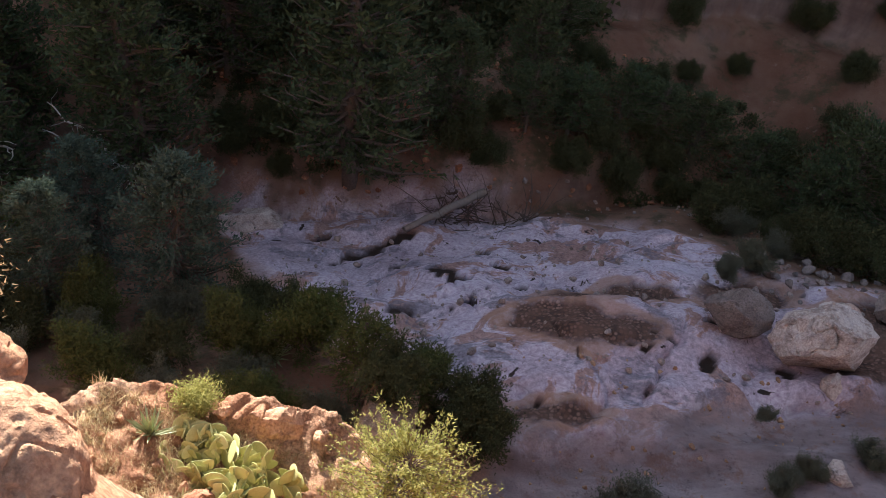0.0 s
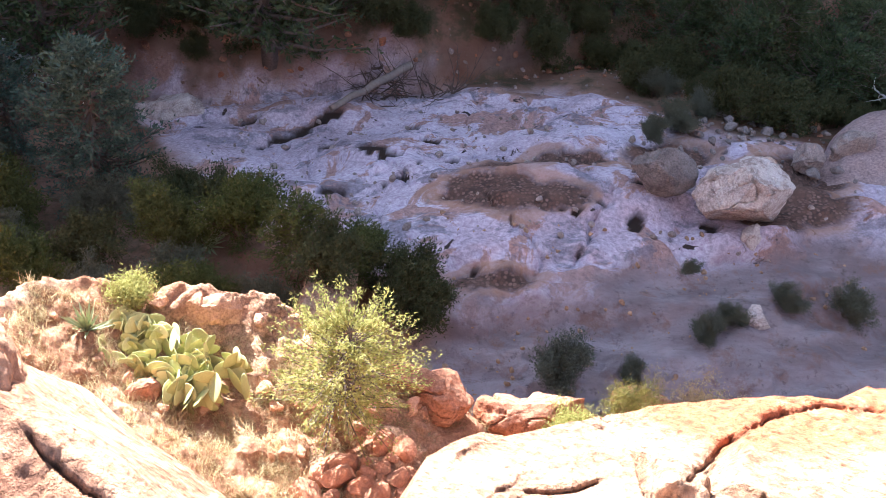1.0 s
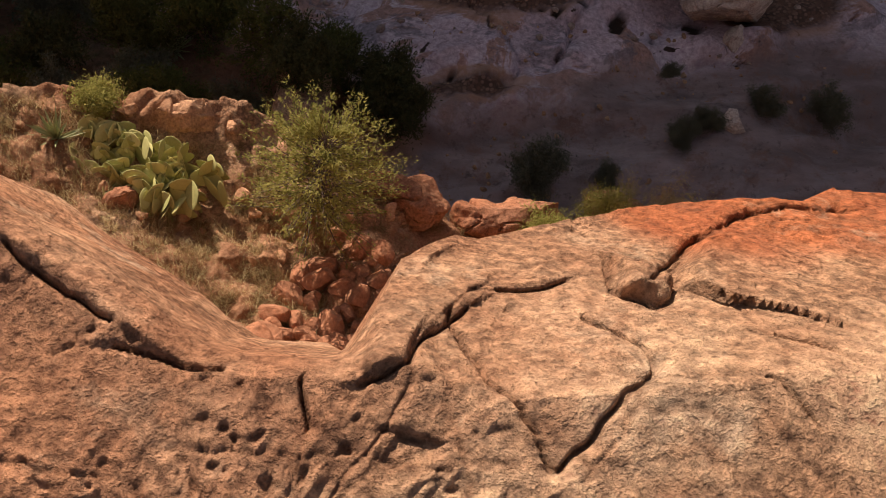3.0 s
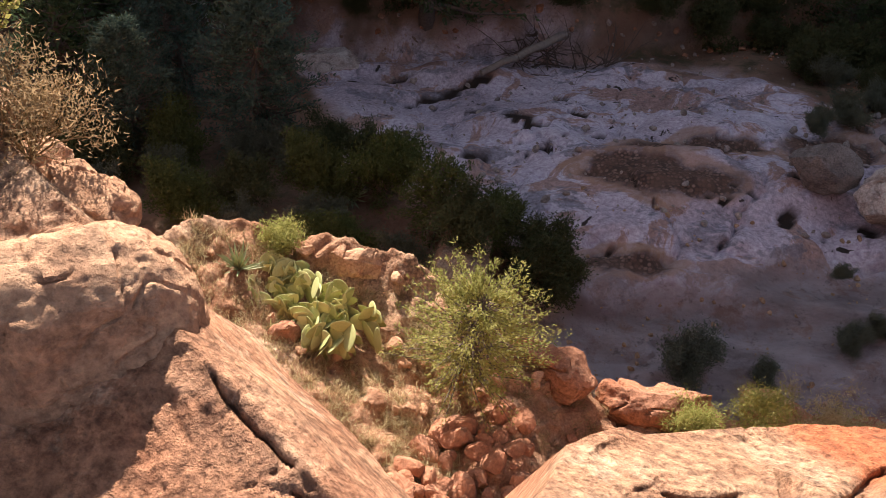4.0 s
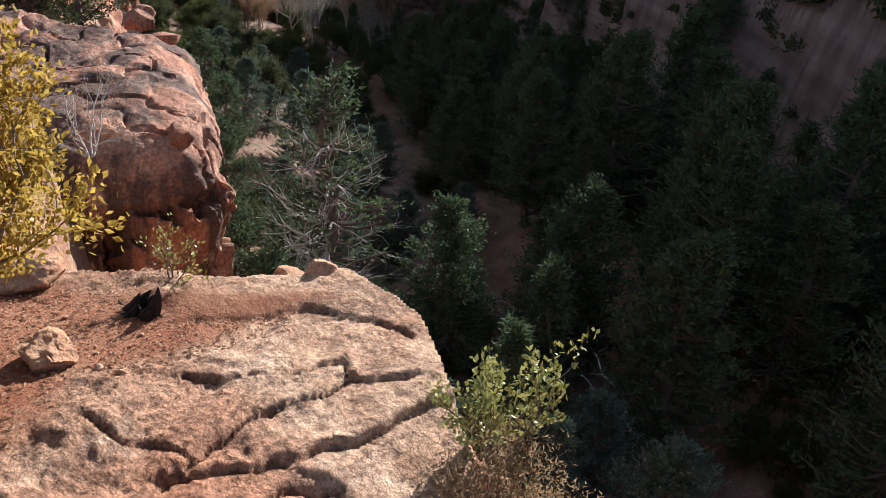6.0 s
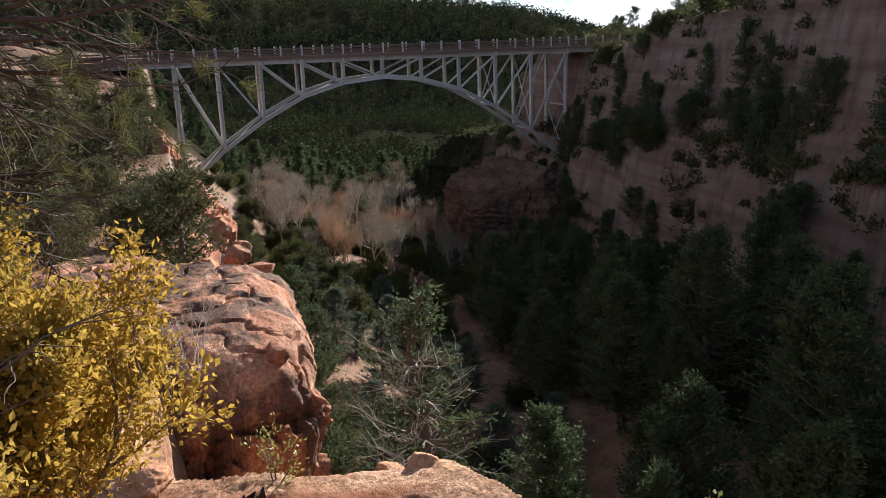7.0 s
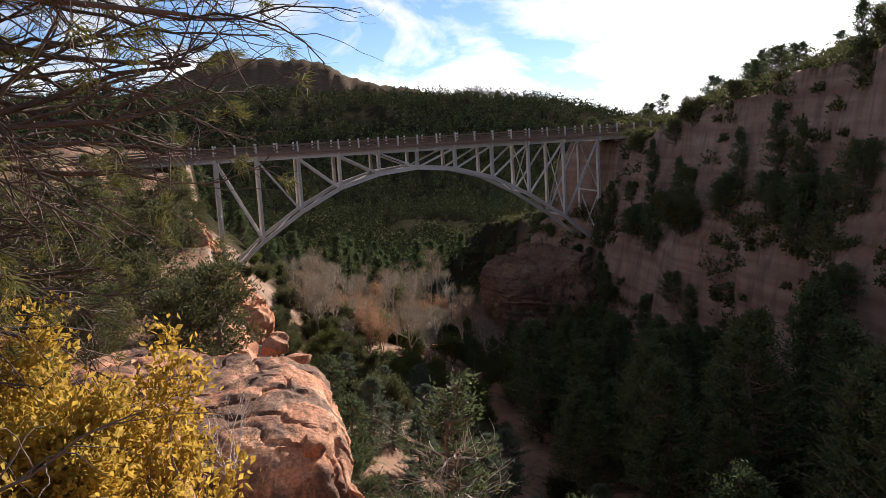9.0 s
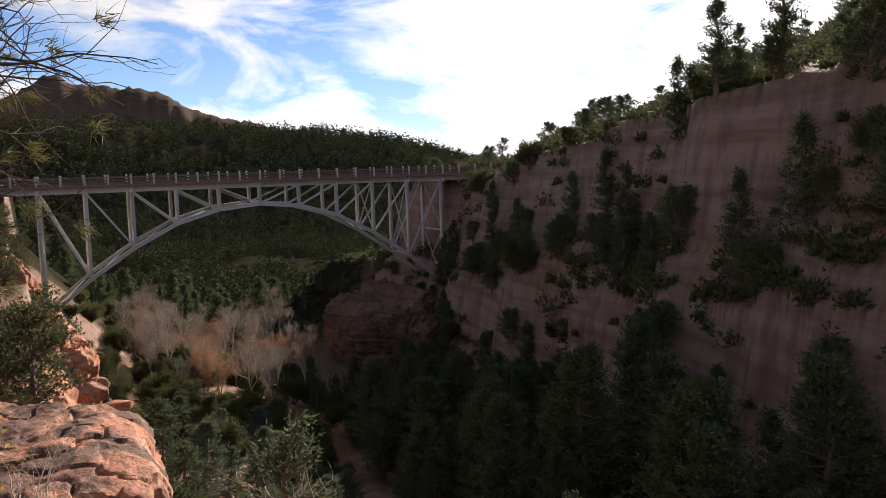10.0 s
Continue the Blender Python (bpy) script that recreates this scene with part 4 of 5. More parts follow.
def conifer_meshes(seed, h, r, leaf, mat_leaf, count=110, per=26, pointed=1.0, bare=0.08):
    """A conifer: limbs from a leaning trunk, sprays of needles along their outer halves."""
    rng = np.random.default_rng(seed)
    zs = np.linspace(0, h * 0.97, 9)
    lean = rng.normal(0, 0.03 * h, 2)
    trunk = np.stack([lean[0] * (zs / h) ** 2 + 0.02 * h * np.sin(zs * 1.7 + seed), lean[1] * (zs / h) ** 2 + 0.02 * h * np.cos(zs * 1.3), zs], 1)
    paths = [(trunk, 0.028 * h * (1 - 0.9 * zs / h) + 0.01)]
    at, ways = [], []
    for i in range(count):
        f = bare + (1 - bare) * rng.uniform(0, 1) ** 0.85
        z = f * h * 0.98
        base = np.array([np.interp(z, zs, trunk[:, 0]), np.interp(z, zs, trunk[:, 1]), z])
        a = rng.uniform(0, 2 * np.pi)
        prof = ((1 - f) ** 0.75 * pointed + (1 - pointed) * np.sqrt(max(0.02, 1 - (2 * f - 0.9) ** 2 * 0.75))) + 0.06
        ln = r * prof * rng.uniform(0.45, 1.2)
        d = unit(np.array([np.cos(a), np.sin(a), rng.uniform(-0.1, 0.55)]))
        mid, end = base + d * ln * 0.5 + [0, 0, -0.04 * ln], base + d * ln + [0, 0, 0.10 * ln]
        paths.append((np.array([base, mid, end]), np.array([0.010 * h, 0.006 * h, 0.002 * h]) * (1 - 0.6 * f)))
        t = rng.uniform(0.30, 1.05, per) ** 0.8
        p = base + (end - base) * t[:, None]
        p = p + rng.normal(0, 1, (per, 3)) * leaf * np.array([1.1, 1.1, 0.8])
        at.append(p)
        ways.append(np.tile(d + np.array([0, 0, 0.35]), (per, 1)))
    V, F = tubes(paths[:1], 7)
    tr = mesh_of("trunk", V, F, M["bark"], True)
    V, F = tubes(paths[1:], 4)
    lm = mesh_of("branchwork", V, F, M["bark"], True)
    V, F = leaves(rng, np.concatenate(at), np.concatenate(ways), leaf * 1.6, leaf * 0.75, 1, 0, True, 0.8)
    return tr, lm, mesh_of("crown", V, F, mat_leaf)


def shrub_meshes(seed, h, r, leaf, mat_leaf, mat_wood, stems=7, kids=4, levels=2, per=8, quads=False, aspect=0.5, rise=0.3, jitter=1.4, wood=0.012):
    """A shrub of branching stems with leaves round the twigs."""
    rng = np.random.default_rng(seed)
    paths, tips = [], []
    for i in range(stems):
        a = 2 * np.pi * i / stems + rng.uniform(-0.4, 0.4)
        out = r / h * rng.uniform(0.2, 1.1)
        p, t = grow(rng, (0.04 * r * np.cos(a), 0.04 * r * np.sin(a), 0), (np.cos(a) * out, np.sin(a) * out, 1), h * rng.uniform(0.65, 1.0), wood * h * 1.6, levels, kids, 0.75, rise, 0.35, 5, 0.55)
        paths += p
        tips += t
    V, F = tubes(paths, 4)
    wood_me = mesh_of("stemwork", V, F, mat_wood, True)
    if not per:
        return wood_me, None
    at, ways = [], []
    for pts, rad in paths:
        if len(pts) and rad[0] < wood * h * 0.9:
            for k in range(1, len(pts)):
                at.append(pts[k])
                ways.append(unit(pts[k] - pts[k - 1]))
    V, F = leaves(rng, np.array(at), np.array(ways), leaf, leaf * aspect, per, leaf * jitter, not quads, 0.8)
    return wood_me, mesh_of("crown", V, F, mat_leaf)


def bare_tree_meshes(seed, h, mat, spray, levels=3, kids=5, spread=0.75):
    """A leafless tree: trunk, limbs, and a haze of fine twigs."""
    rng = np.random.default_rng(seed)
    p, t = grow(rng, (0, 0, 0), (rng.normal(0, 0.12), rng.normal(0, 0.12), 1), h * 0.75, 0.025 * h, levels, kids, spread, 0.28, 0.3, 6, 0.6, 0.3)
    V, F = tubes(p[:1], 6)
    trunk = mesh_of("trunk", V, F, mat, True)
    V, F = tubes(p[1:], 4)
    wood = mesh_of("branchwork", V, F, mat, True)
    at = np.array([q[0] for q in t])
    V, F = leaves(rng, at, np.array([q[1] for q in t]), 0.42, 0.026, 4, 0.20, True, 0.7)
    return trunk, wood, mesh_of("twig_spray", V, F, spray)


def spread_copies(base, spots, label, category, group):
    """The first thing stands at the first spot, copies at the rest: (x, y, scale, turn)."""
    heights = on_lands([q[0] for q in spots], [q[1] for q in spots])
    for i, (x, y, sc, turn) in enumerate(spots):
        z = float(heights[i]) - 0.06 * sc
        m = pose(x, y, z, 0, 0, turn)
        if i == 0:
            base.matrix_basis = m
            base.scale = (sc, sc, sc)
            tagged(base, label, category, group)
        else:
            ob = copy_thing(base, m)
            ob.matrix_basis = m @ Matrix.Diagonal((sc, sc, sc * (0.9 + 0.2 * ((i * 37) % 10) / 10), 1))


def scatter(count, inside, s_range, n_range, seed, gap=1.5, sizes=(0.7, 1.2)):
    """Spots in canyon coordinates, none too near to another."""
    rng = np.random.default_rng(seed)
    spots, tries = [], 0
    while len(spots) < count and tries < count * 60:
        tries += 1
        s, n = rng.uniform(*s_range), rng.uniform(*n_range)
        x, y = -0.935 * s + 0.355 * n, 0.355 * s + 0.935 * n
        if not inside(x, y, s, n):
            continue
        if any((x - a) ** 2 + (y - b) ** 2 < gap * gap for a, b, _, _ in spots):
            continue
        spots.append((x, y, rng.uniform(*sizes), rng.uniform(0, 360)))
    return spots


def far_edge(s):
    return float(np.interp(s, [-20, -6, -3.3, -1.4, 0.7, 3.9, 6, 11.5, 20, 40, 90], [28, 19, 18.6, 19.4, 20.6, 19.8, 18.4, 14.8, 13.6, 15, 19]))


# six kinds of conifer and juniper
K_TALL = rooted("conifer", *conifer_meshes(1, 8.0, 2.3, 0.115, M["pine"], 220, 52, 0.75))
K_POINT = rooted("conifer", *conifer_meshes(2, 6.0, 1.5, 0.13, M["pine"], 130, 26, 1.0))
K_BLUE = rooted("juniper_tree", *conifer_meshes(3, 4.2, 1.5, 0.062, M["blue_pine"], 190, 64, 0.7))
K_ROUND = rooted("juniper_tree", *conifer_meshes(4, 3.6, 1.7, 0.08, M["pine"], 170, 52, 0.25))
K_SCRUB = rooted("shrub", *shrub_meshes(5, 1.2, 0.9, 0.085, M["scrub"], M["bark"], 12, 5, 2, 8, jitter=1.2, aspect=0.4))
K_SAGE = rooted("shrub", *shrub_meshes(7, 0.9, 0.7, 0.075, M["sage"], M["bark"], 12, 5, 2, 7, aspect=0.28, jitter=1.0))
K_GREEN = rooted("shrub", *shrub_meshes(8, 1.3, 0.8, 0.08, M["green"], M["bark"], 11, 5, 2, 8, jitter=1.2, aspect=0.4))
K_PINE = rooted("pine_tree", *conifer_meshes(6, 5.5, 2.0, 0.16, M["blue_pine"], 60, 46, 0.45, 0.3))

# the dark trees of the bottom and the far bank
spread_copies(K_TALL, [(-3.2, 18.6, 1.12, 20), (-8.6, 16.8, 0.95, 80), (-13.2, 18.4, 1.0, 140), (-14.8, 14.2, 0.85, 200), (-11.4, 22.5, 1.05, 10),
                       (1.6, 22.4, 0.5, 60), (-0.6, 20.6, 0.55, 250)]
              + scatter(34, lambda x, y, s, n: 1.5 < n - far_edge(s) < 11, (13, 60), (14, 42), 3, 2.4, (0.6, 1.1)),
              "tall dark green conifer rising from the shaded creek bank", "tree", "conifers of the far bank")
spread_copies(K_POINT, [(-9.8, 11.6, 0.8, 0), (-11.8, 15.2, 0.9, 70), (-16.6, 20.6, 0.9, 130)]
              + scatter(80, lambda x, y, s, n: 2 < n - far_edge(s) < 22, (14, 85), (14, 50), 5, 2.3, (0.45, 0.95)),
              "pointed dark conifer on the shaded canyon slope", "tree", "conifers of the slopes")
spread_copies(K_BLUE, [(-5.4, 11.6, 1.0, 0), (-7.6, 10.2, 0.8, 100), (-8.0, 13.2, 0.85, 220), (-10.6, 9.6, 0.8, 40)]
              + scatter(16, lambda x, y, s, n: n < far_edge(s) - 0.5, (17, 60), (4, 14), 8, 2.2, (0.6, 1.0)),
              "blue-green juniper in the shade of the canyon bottom", "tree", "junipers of the bottom")
spread_copies(K_ROUND, [(3.2, 21.6, 0.65, 0), (4.8, 22.4, 0.62, 50), (7.4, 22.6, 0.62, 90), (9.2, 21.8, 0.7, 140), (11.2, 20.0, 0.95, 200), (13.2, 19.2, 0.9, 250),
                        (6.0, 22.6, 0.6, 280), (1.8, 21.2, 0.6, 300), (10.4, 19.4, 0.7, 320), (12.4, 18.4, 0.7, 30)]
              + scatter(24, lambda x, y, s, n: 12 < n - far_edge(s) < 26 and (s > 6 or n - far_edge(s) > 17), (-14, 20), (18, 48), 9, 2.6, (0.6, 1.1))
              + scatter(70, lambda x, y, s, n: 6 < n - far_edge(s) < 19, (8, 112), (20, 60), 11, 1.9, (0.45, 0.9))
              + scatter(60, lambda x, y, s, n: 6 < n - far_edge(s) < 16, (6, 112), (18, 50), 12, 1.5, (0.4, 0.8))
              + scatter(105, lambda x, y, s, n: 15 < n - far_edge(s), (10, 128), (32, 92), 10, 2.0, (0.4, 0.85)),
              "rounded dark juniper on the rocky slope", "tree", "junipers of the far slope")
spread_copies(K_GREEN, [(-3.2, 8.9, 0.85, 50), (-1.83, 9.3, 0.9, 130), (-5.2, 7.6, 0.8, 60), (0.3, 8.4, 0.75, 170), (-6.4, 9.6, 0.9, 15), (-2.3, 7.3, 0.7, 80), (-8.2, 8.6, 0.8, 200)]
              + scatter(14, lambda x, y, s, n: n < far_edge(s), (10, 40), (3, 12), 18, 1.3, (0.6, 1.1))
              + scatter(60, lambda x, y, s, n: True, (56, 122), (0, 26), 20, 1.8, (0.9, 2.2)),
              "yellow-green bush on the shaded canyon bottom", "shrub", "green bushes of the bottom")
spread_copies(K_SAGE, [(-4.9, 10.2, 0.9, 0), (-3.9, 9.9, 0.8, 40), (-5.9, 8.6, 0.9, 90), (-2.8, 8.0, 0.7, 140), (-6.9, 7.6, 0.8, 200), (-4.0, 7.4, 0.7, 250), (-1.2, 7.4, 0.7, 300), (3.5, 6.5, 0.8, 0), (-7.2, 10.4, 0.9, 20), (6.6, 14.2, 0.6, 10), (7.4, 15.0, 0.8, 70), (8.0, 18.2, 0.8, 120), (8.6, 16.6, 0.7, 33), (6.1, 7.6, 0.5, 0), (7.7, 8.4, 0.5, 80), (6.1, 9.0, 0.3, 160), (8.9, 8.4, 0.6, 240), (4.7, 6.6, 0.4, 30), (6.6, 7.9, 0.45, 300)]
              + scatter(14, lambda x, y, s, n: n < far_edge(s), (10, 40), (3, 12), 19, 1.2, (0.6, 1.1)),
              "grey-green sagebrush on the stony bottom", "shrub", "sage of the bottom")
spread_copies(K_SCRUB, [(-2.4, 9.9, 0.8, 90), (1.0, 8.0, 0.75, 220), (1.3, 7.6, 0.7, 260), (-0.3, 7.7, 0.7, 270), (-7.6, 9.0, 0.9, 310), (-8.4, 10.6, 1.0, 95), (-3.6, 10.9, 0.7, 185), (-4.4, 8.3, 0.7, 30),
                        (-9.2, 9.4, 0.8, 20)]
              + scatter(44, lambda x, y, s, n: 0.2 < n - far_edge(s) < 3.4, (-13, 14), (12, 32), 15, 0.8, (0.45, 1.1))
              + scatter(30, lambda x, y, s, n: 4 < n - far_edge(s) < 14, (-13, 6), (20, 44), 13, 1.6, (0.5, 1.1))
              + scatter(25, lambda x, y, s, n: 7 < n - far_edge(s) < 24, (7, 105), (20, 60), 16, 1.6, (1.0, 2.2))
              + scatter(40, lambda x, y, s, n: True, (45, 112), (-1, 12), 17, 1.6, (0.9, 2.0))
              + scatter(42, lambda x, y, s, n: n < far_edge(s) + 6, (16, 70), (2, 26), 14, 1.3, (0.6, 1.3)),
              "olive green scrub bush on the stony canyon bottom", "shrub", "scrub of the bottom")
spread_copies(K_PINE, [(-65.5, 86.5, 0.95, 0), (-58.0, 86.0, 0.85, 60), (-54.6, 85.4, 0.7, 120), (-45.0, 80.0, 0.6, 200), (-39.0, 78.5, 0.6, 260), (-33.0, 76.0, 0.5, 300), (-29.0, 77.0, 0.55, 20), (-25.0, 76.0, 0.6, 80), (-71.5, 84.5, 0.6, 10)],
              "open-crowned pine standing on the ridge against the sky", "tree", "pines of the ridge")

# the slope behind the ledge, towards the bridge
K_BUSH = rooted("juniper_bush", *conifer_meshes(21, 2.2, 1.1, 0.075, M["scrub"], 110, 34, 0.2, 0.02))
spread_copies(K_BUSH, scatter(50, lambda x, y, s, n: n < 0.9, (12.5, 42), (-6, 1), 23, 0.9, (0.35, 0.8)) + scatter(34, lambda x, y, s, n: True, (44, 86), (-7, 2), 26, 1.2, (0.6, 1.2)) + scatter(60, lambda x, y, s, n: n < np.interp(s, [10, 20, 80], [1.6, 0.6, -4]), (13, 84), (-24, 1.5), 22, 1.7, (0.5, 1.3)),
              "sunlit olive juniper bush among red rocks", "shrub", "bushes on the rim")

# the half-dead tree below the ledge
def dead_top_tree(x, y, h):
    meshes = conifer_meshes(31, h, 2.1, 0.11, M["pine"], 120, 22, 0.6, 0.1)
    root = rooted("pinyon_tree", *meshes)
    rng = np.random.default_rng(32)
    paths = []
    for i in range(64):
        z = rng.uniform(0.25, 0.8) * h
        a = rng.uniform(-2.4, 1.0)
        p, _ = grow(rng, (0, 0, z), (np.cos(a), np.sin(a), rng.uniform(-0.1, 0.5)), rng.uniform(1.0, 2.2), 0.028, 1, 6, 0.8, 0.15, 0.4, 5, 0.5)
        paths += p
    V, F = tubes(paths, 3)
    part_of("dead_wood", mesh_of("dead_wood", V, F, M["grey_wood"]), root, None, "bare grey dead twigs")["kind"] = "stuff"
    root.location = (x, y, on_land(x, y) - 0.1)
    tagged(root, "half-dead pinyon with bare grey twigs below the ledge", "tree")


dead_top_tree(-15.6, 10.4, 8.8)
K_LOW = rooted("conifer", *conifer_meshes(33, 5.0, 1.7, 0.11, M["pine"], 130, 28, 0.6))
spread_copies(K_LOW, [(-13.6, 7.6, 0.85, 0), (-12.6, 9.2, 0.8, 90), (-17.5, 8.6, 0.9, 180), (-20.5, 12.5, 0.8, 30), (-24.5, 12.0, 0.8, 200), (-11.2, 6.8, 0.65, 250), (-31, 15.5, 0.8, 20), (-38, 18, 0.8, 70)],
              "dark conifer growing below the near cliff", "tree", "conifers below the ledge")

# leafless trees along the creek under the bridge
K_BARE = rooted("bare_tree", *bare_tree_meshes(41, 7.5, M["bare"], M["bare_spray"], 3, 7))
K_BARE_B = rooted("bare_tree", *bare_tree_meshes(42, 6.5, M["grey_wood"], M["grey_spray"], 3, 7))
for kind, seed, label in ((K_BARE, 43, "leafless brown cottonwood along the creek"), (K_BARE_B, 44, "leafless grey tree along the creek")):
    spots = scatter(42, lambda x, y, s, n: True, (76, 128), (4, 28), seed, 1.7, (0.55, 0.95))
    spread_copies(kind, spots, label, "tree", "leafless trees of the creek")
K_RUST = rooted("rusty_tree", *shrub_meshes(45, 5.5, 2.2, 0.16, M["rust_twigs"], M["bare"], 6, 5, 2, 5, wood=0.008))
spread_copies(K_RUST, scatter(12, lambda x, y, s, n: True, (78, 120), (7, 26), 46, 2.0, (0.6, 1.0)), "tree with rusty brown autumn leaves by the creek", "tree", "autumn trees of the creek")
K_CREEK = rooted("conifer", *conifer_meshes(47, 8.5, 2.0, 0.22, M["pine"], 110, 26, 0.95))
spread_copies(K_CREEK, scatter(110, lambda x, y, s, n: True, (122, 200), (-30, 34), 48, 2.4, (0.7, 1.2)), "dark conifer in the valley beyond the bridge", "tree", "conifers beyond the bridge")


# brush on the rocky far slope and the hill above it, past counting
def brush(name, seed, n, s_range, f_range, sizes, leaf, label, per=95):
    rng = np.random.default_rng(seed)
    s, f = rng.uniform(*s_range, n), f_range[0] + (f_range[1] - f_range[0]) * rng.uniform(0, 1, n) ** 0.9
    nn = np.interp(s, [-20, -6, 0.7, 6, 11.5, 20, 40, 90, 130], [28, 19, 20.6, 18.4, 14.8, 13.6, 15, 19, 19]) + f
    x, y = -0.935 * s + 0.355 * nn, 0.355 * s + 0.935 * nn
    keep = vnoise(x * 0.10, y * 0.10, k=15) + 0.7 * vnoise(x * 0.3, y * 0.3, k=16) > -0.45
    keep &= (s > 6) | (f < 6.0) | (f > 17)
    x, y = x[keep], y[keep]
    z = land(x, y)
    size = np.exp(rng.uniform(np.log(sizes[0]), np.log(sizes[1]), len(x)))
    a, el = rng.uniform(0, 2 * np.pi, (len(x), per)), np.arcsin(rng.uniform(-0.1, 1, (len(x), per)))
    lump = 0.75 + 0.35 * np.sin(3 * a + 7 * x[:, None]) * np.cos(2 * el + y[:, None])
    rad = size[:, None] * lump * rng.uniform(0.45, 1.05, a.shape)
    P = np.stack([x[:, None] + rad * np.cos(a) * np.cos(el), y[:, None] + rad * np.sin(a) * np.cos(el), z[:, None] + 1.15 * rad * np.sin(el) + 0.05], -1).reshape(-1, 3)
    W = np.stack([np.cos(a), np.sin(a), 0.8 + 0 * a], -1).reshape(-1, 3)
    V, F = leaves(rng, P, W, leaf, leaf * 0.6, 1, 0, True, 0.8)
    tagged(new(name, mesh_of(name, V, F, M["scrub"])), label, "brush", kind="stuff")


brush("hillside_brush", 58, 3800, (-12, 130), (6, 64), (0.5, 1.6), 0.34, "dark olive brush dotting the rocky far slope")
brush("cliff_brush", 57, 2000, (6, 112), (4, 17), (0.35, 1.3), 0.26, "dark brush clinging to the cliff ledges", 80)
brush("bank_brush", 59, 900, (-14, 16), (0.6, 9), (0.2, 0.75), 0.10, "dark tangled undergrowth on the far bank", 160)


# far woods: thousands of small trees in one sheet of leaves
def far_woods():
    rng = np.random.default_rng(51)
    n = 34000
    az = np.radians(rng.uniform(36, 92, n))
    r = 165 * np.exp(rng.uniform(0, 1, n) ** 1.25 * np.log(1230 / 165))
    x, y = -r * np.sin(az), r * np.cos(az)
    s, nn = along(x, y)
    keep = (s > 140) & (vnoise(x * 0.02, y * 0.02, k=5) + 0.6 * vnoise(x * 0.07, y * 0.07, k=6) > -0.6) & ((r < 860) | ((np.degrees(az) < 57) & (rng.uniform(0, 1, n) < 0.6)))
    x, y, r = x[keep], y[keep], r[keep]
    z = land(x, y)
    h = rng.uniform(3.0, 6.5, len(x)) * (1 + 0.25 * (r > 500))
    V, F, count = [], [], 0
    # fuller, finer crowns on the nearer slopes
    for pick, per, leaf in ((r < 430, 40, 0.62), (r >= 430, 20, 1.15)):
        m = int(pick.sum())
        hh, xx, yy, zz = h[pick], x[pick], y[pick], z[pick]
        t = rng.uniform(0.02, 1, (m, per))
        a = rng.uniform(0, 2 * np.pi, (m, per))
        point = rng.uniform(0.4, 1, (m, 1))
        rad = hh[:, None] * 0.30 * ((1 - t) * point + (1 - point) * np.sqrt(np.clip(1 - (2 * t - 1) ** 2, 0, 1)) + 0.06) * rng.uniform(0.5, 1.1, t.shape)
        P = np.stack([xx[:, None] + rad * np.cos(a), yy[:, None] + rad * np.sin(a), zz[:, None] + hh[:, None] * t - 0.2], -1).reshape(-1, 3)
        W = np.stack([np.cos(a), np.sin(a), 0.5 + 0 * a], -1).reshape(-1, 3)
        v, f = leaves(rng, P, W, leaf, leaf * 0.9, 1, 0, True, 0.5)
        V.append(v)
        F.append(f + count)
        count += len(v)
    V, F = np.concatenate(V), np.concatenate(F)
    ob = new("woods", mesh_of("woods", V, F, M["far_wood"]))
    tagged(ob, "dense dark juniper and pine woods on the far slopes", "woods", kind="stuff")


far_woods()

# ---- rocks ----
def rock(name, x, y, size, material, seed, label, turn=0.0, z=None, tip=(0, 0), sink=0.15, category="rock", group="", **kw):
    me = rock_mesh(name, size, M[material], seed, **kw)
    ob = new(name, me)
    zz = on_land(x, y) - sink * size[2] if z is None else z
    ob.matrix_basis = pose(x, y, zz, tip[0], tip[1], turn)
    return tagged(ob, label, category, group)



def promontory():
    """A flat-topped block of the rim; its outer corner has broken into smaller blocks."""
    root = new("rock_promontory")
    me = rock_mesh("main_block", (5.1, 3.4, 8.0), M["rim_rock"], 3, 120, 7.0, 0.026, 7.0, 6, 0.004, (1.02, 1.22), True, 0.022, 0.12)
    part_of("main_block", me, root)
    rng = np.random.default_rng(301)
    for i in range(9):
        # loose pieces along the broken edge of the top
        size = (rng.uniform(0.18, 0.5), rng.uniform(0.18, 0.4), rng.uniform(0.12, 0.3))
        me = rock_mesh("broken_piece", size, M["rim_rock"], 310 + i, 10, 6.0, 0.05, 3.0, 8, 0.0, (0.66, 0.95))
        part_of("broken_piece", me, root, pose(-2.1 + 0.5 * i + rng.uniform(-0.2, 0.2), -0.95 - rng.uniform(0, 0.3), 7.86 - 0.6 * size[2], rng.uniform(-9, 9), rng.uniform(-9, 9), rng.uniform(0, 90)))
    root.matrix_basis = pose(-9.0, 2.36, -10.40, 0, -1.5, 159)
    tagged(root, "red sandstone promontory with a flat top and a broken dark face", "rock")


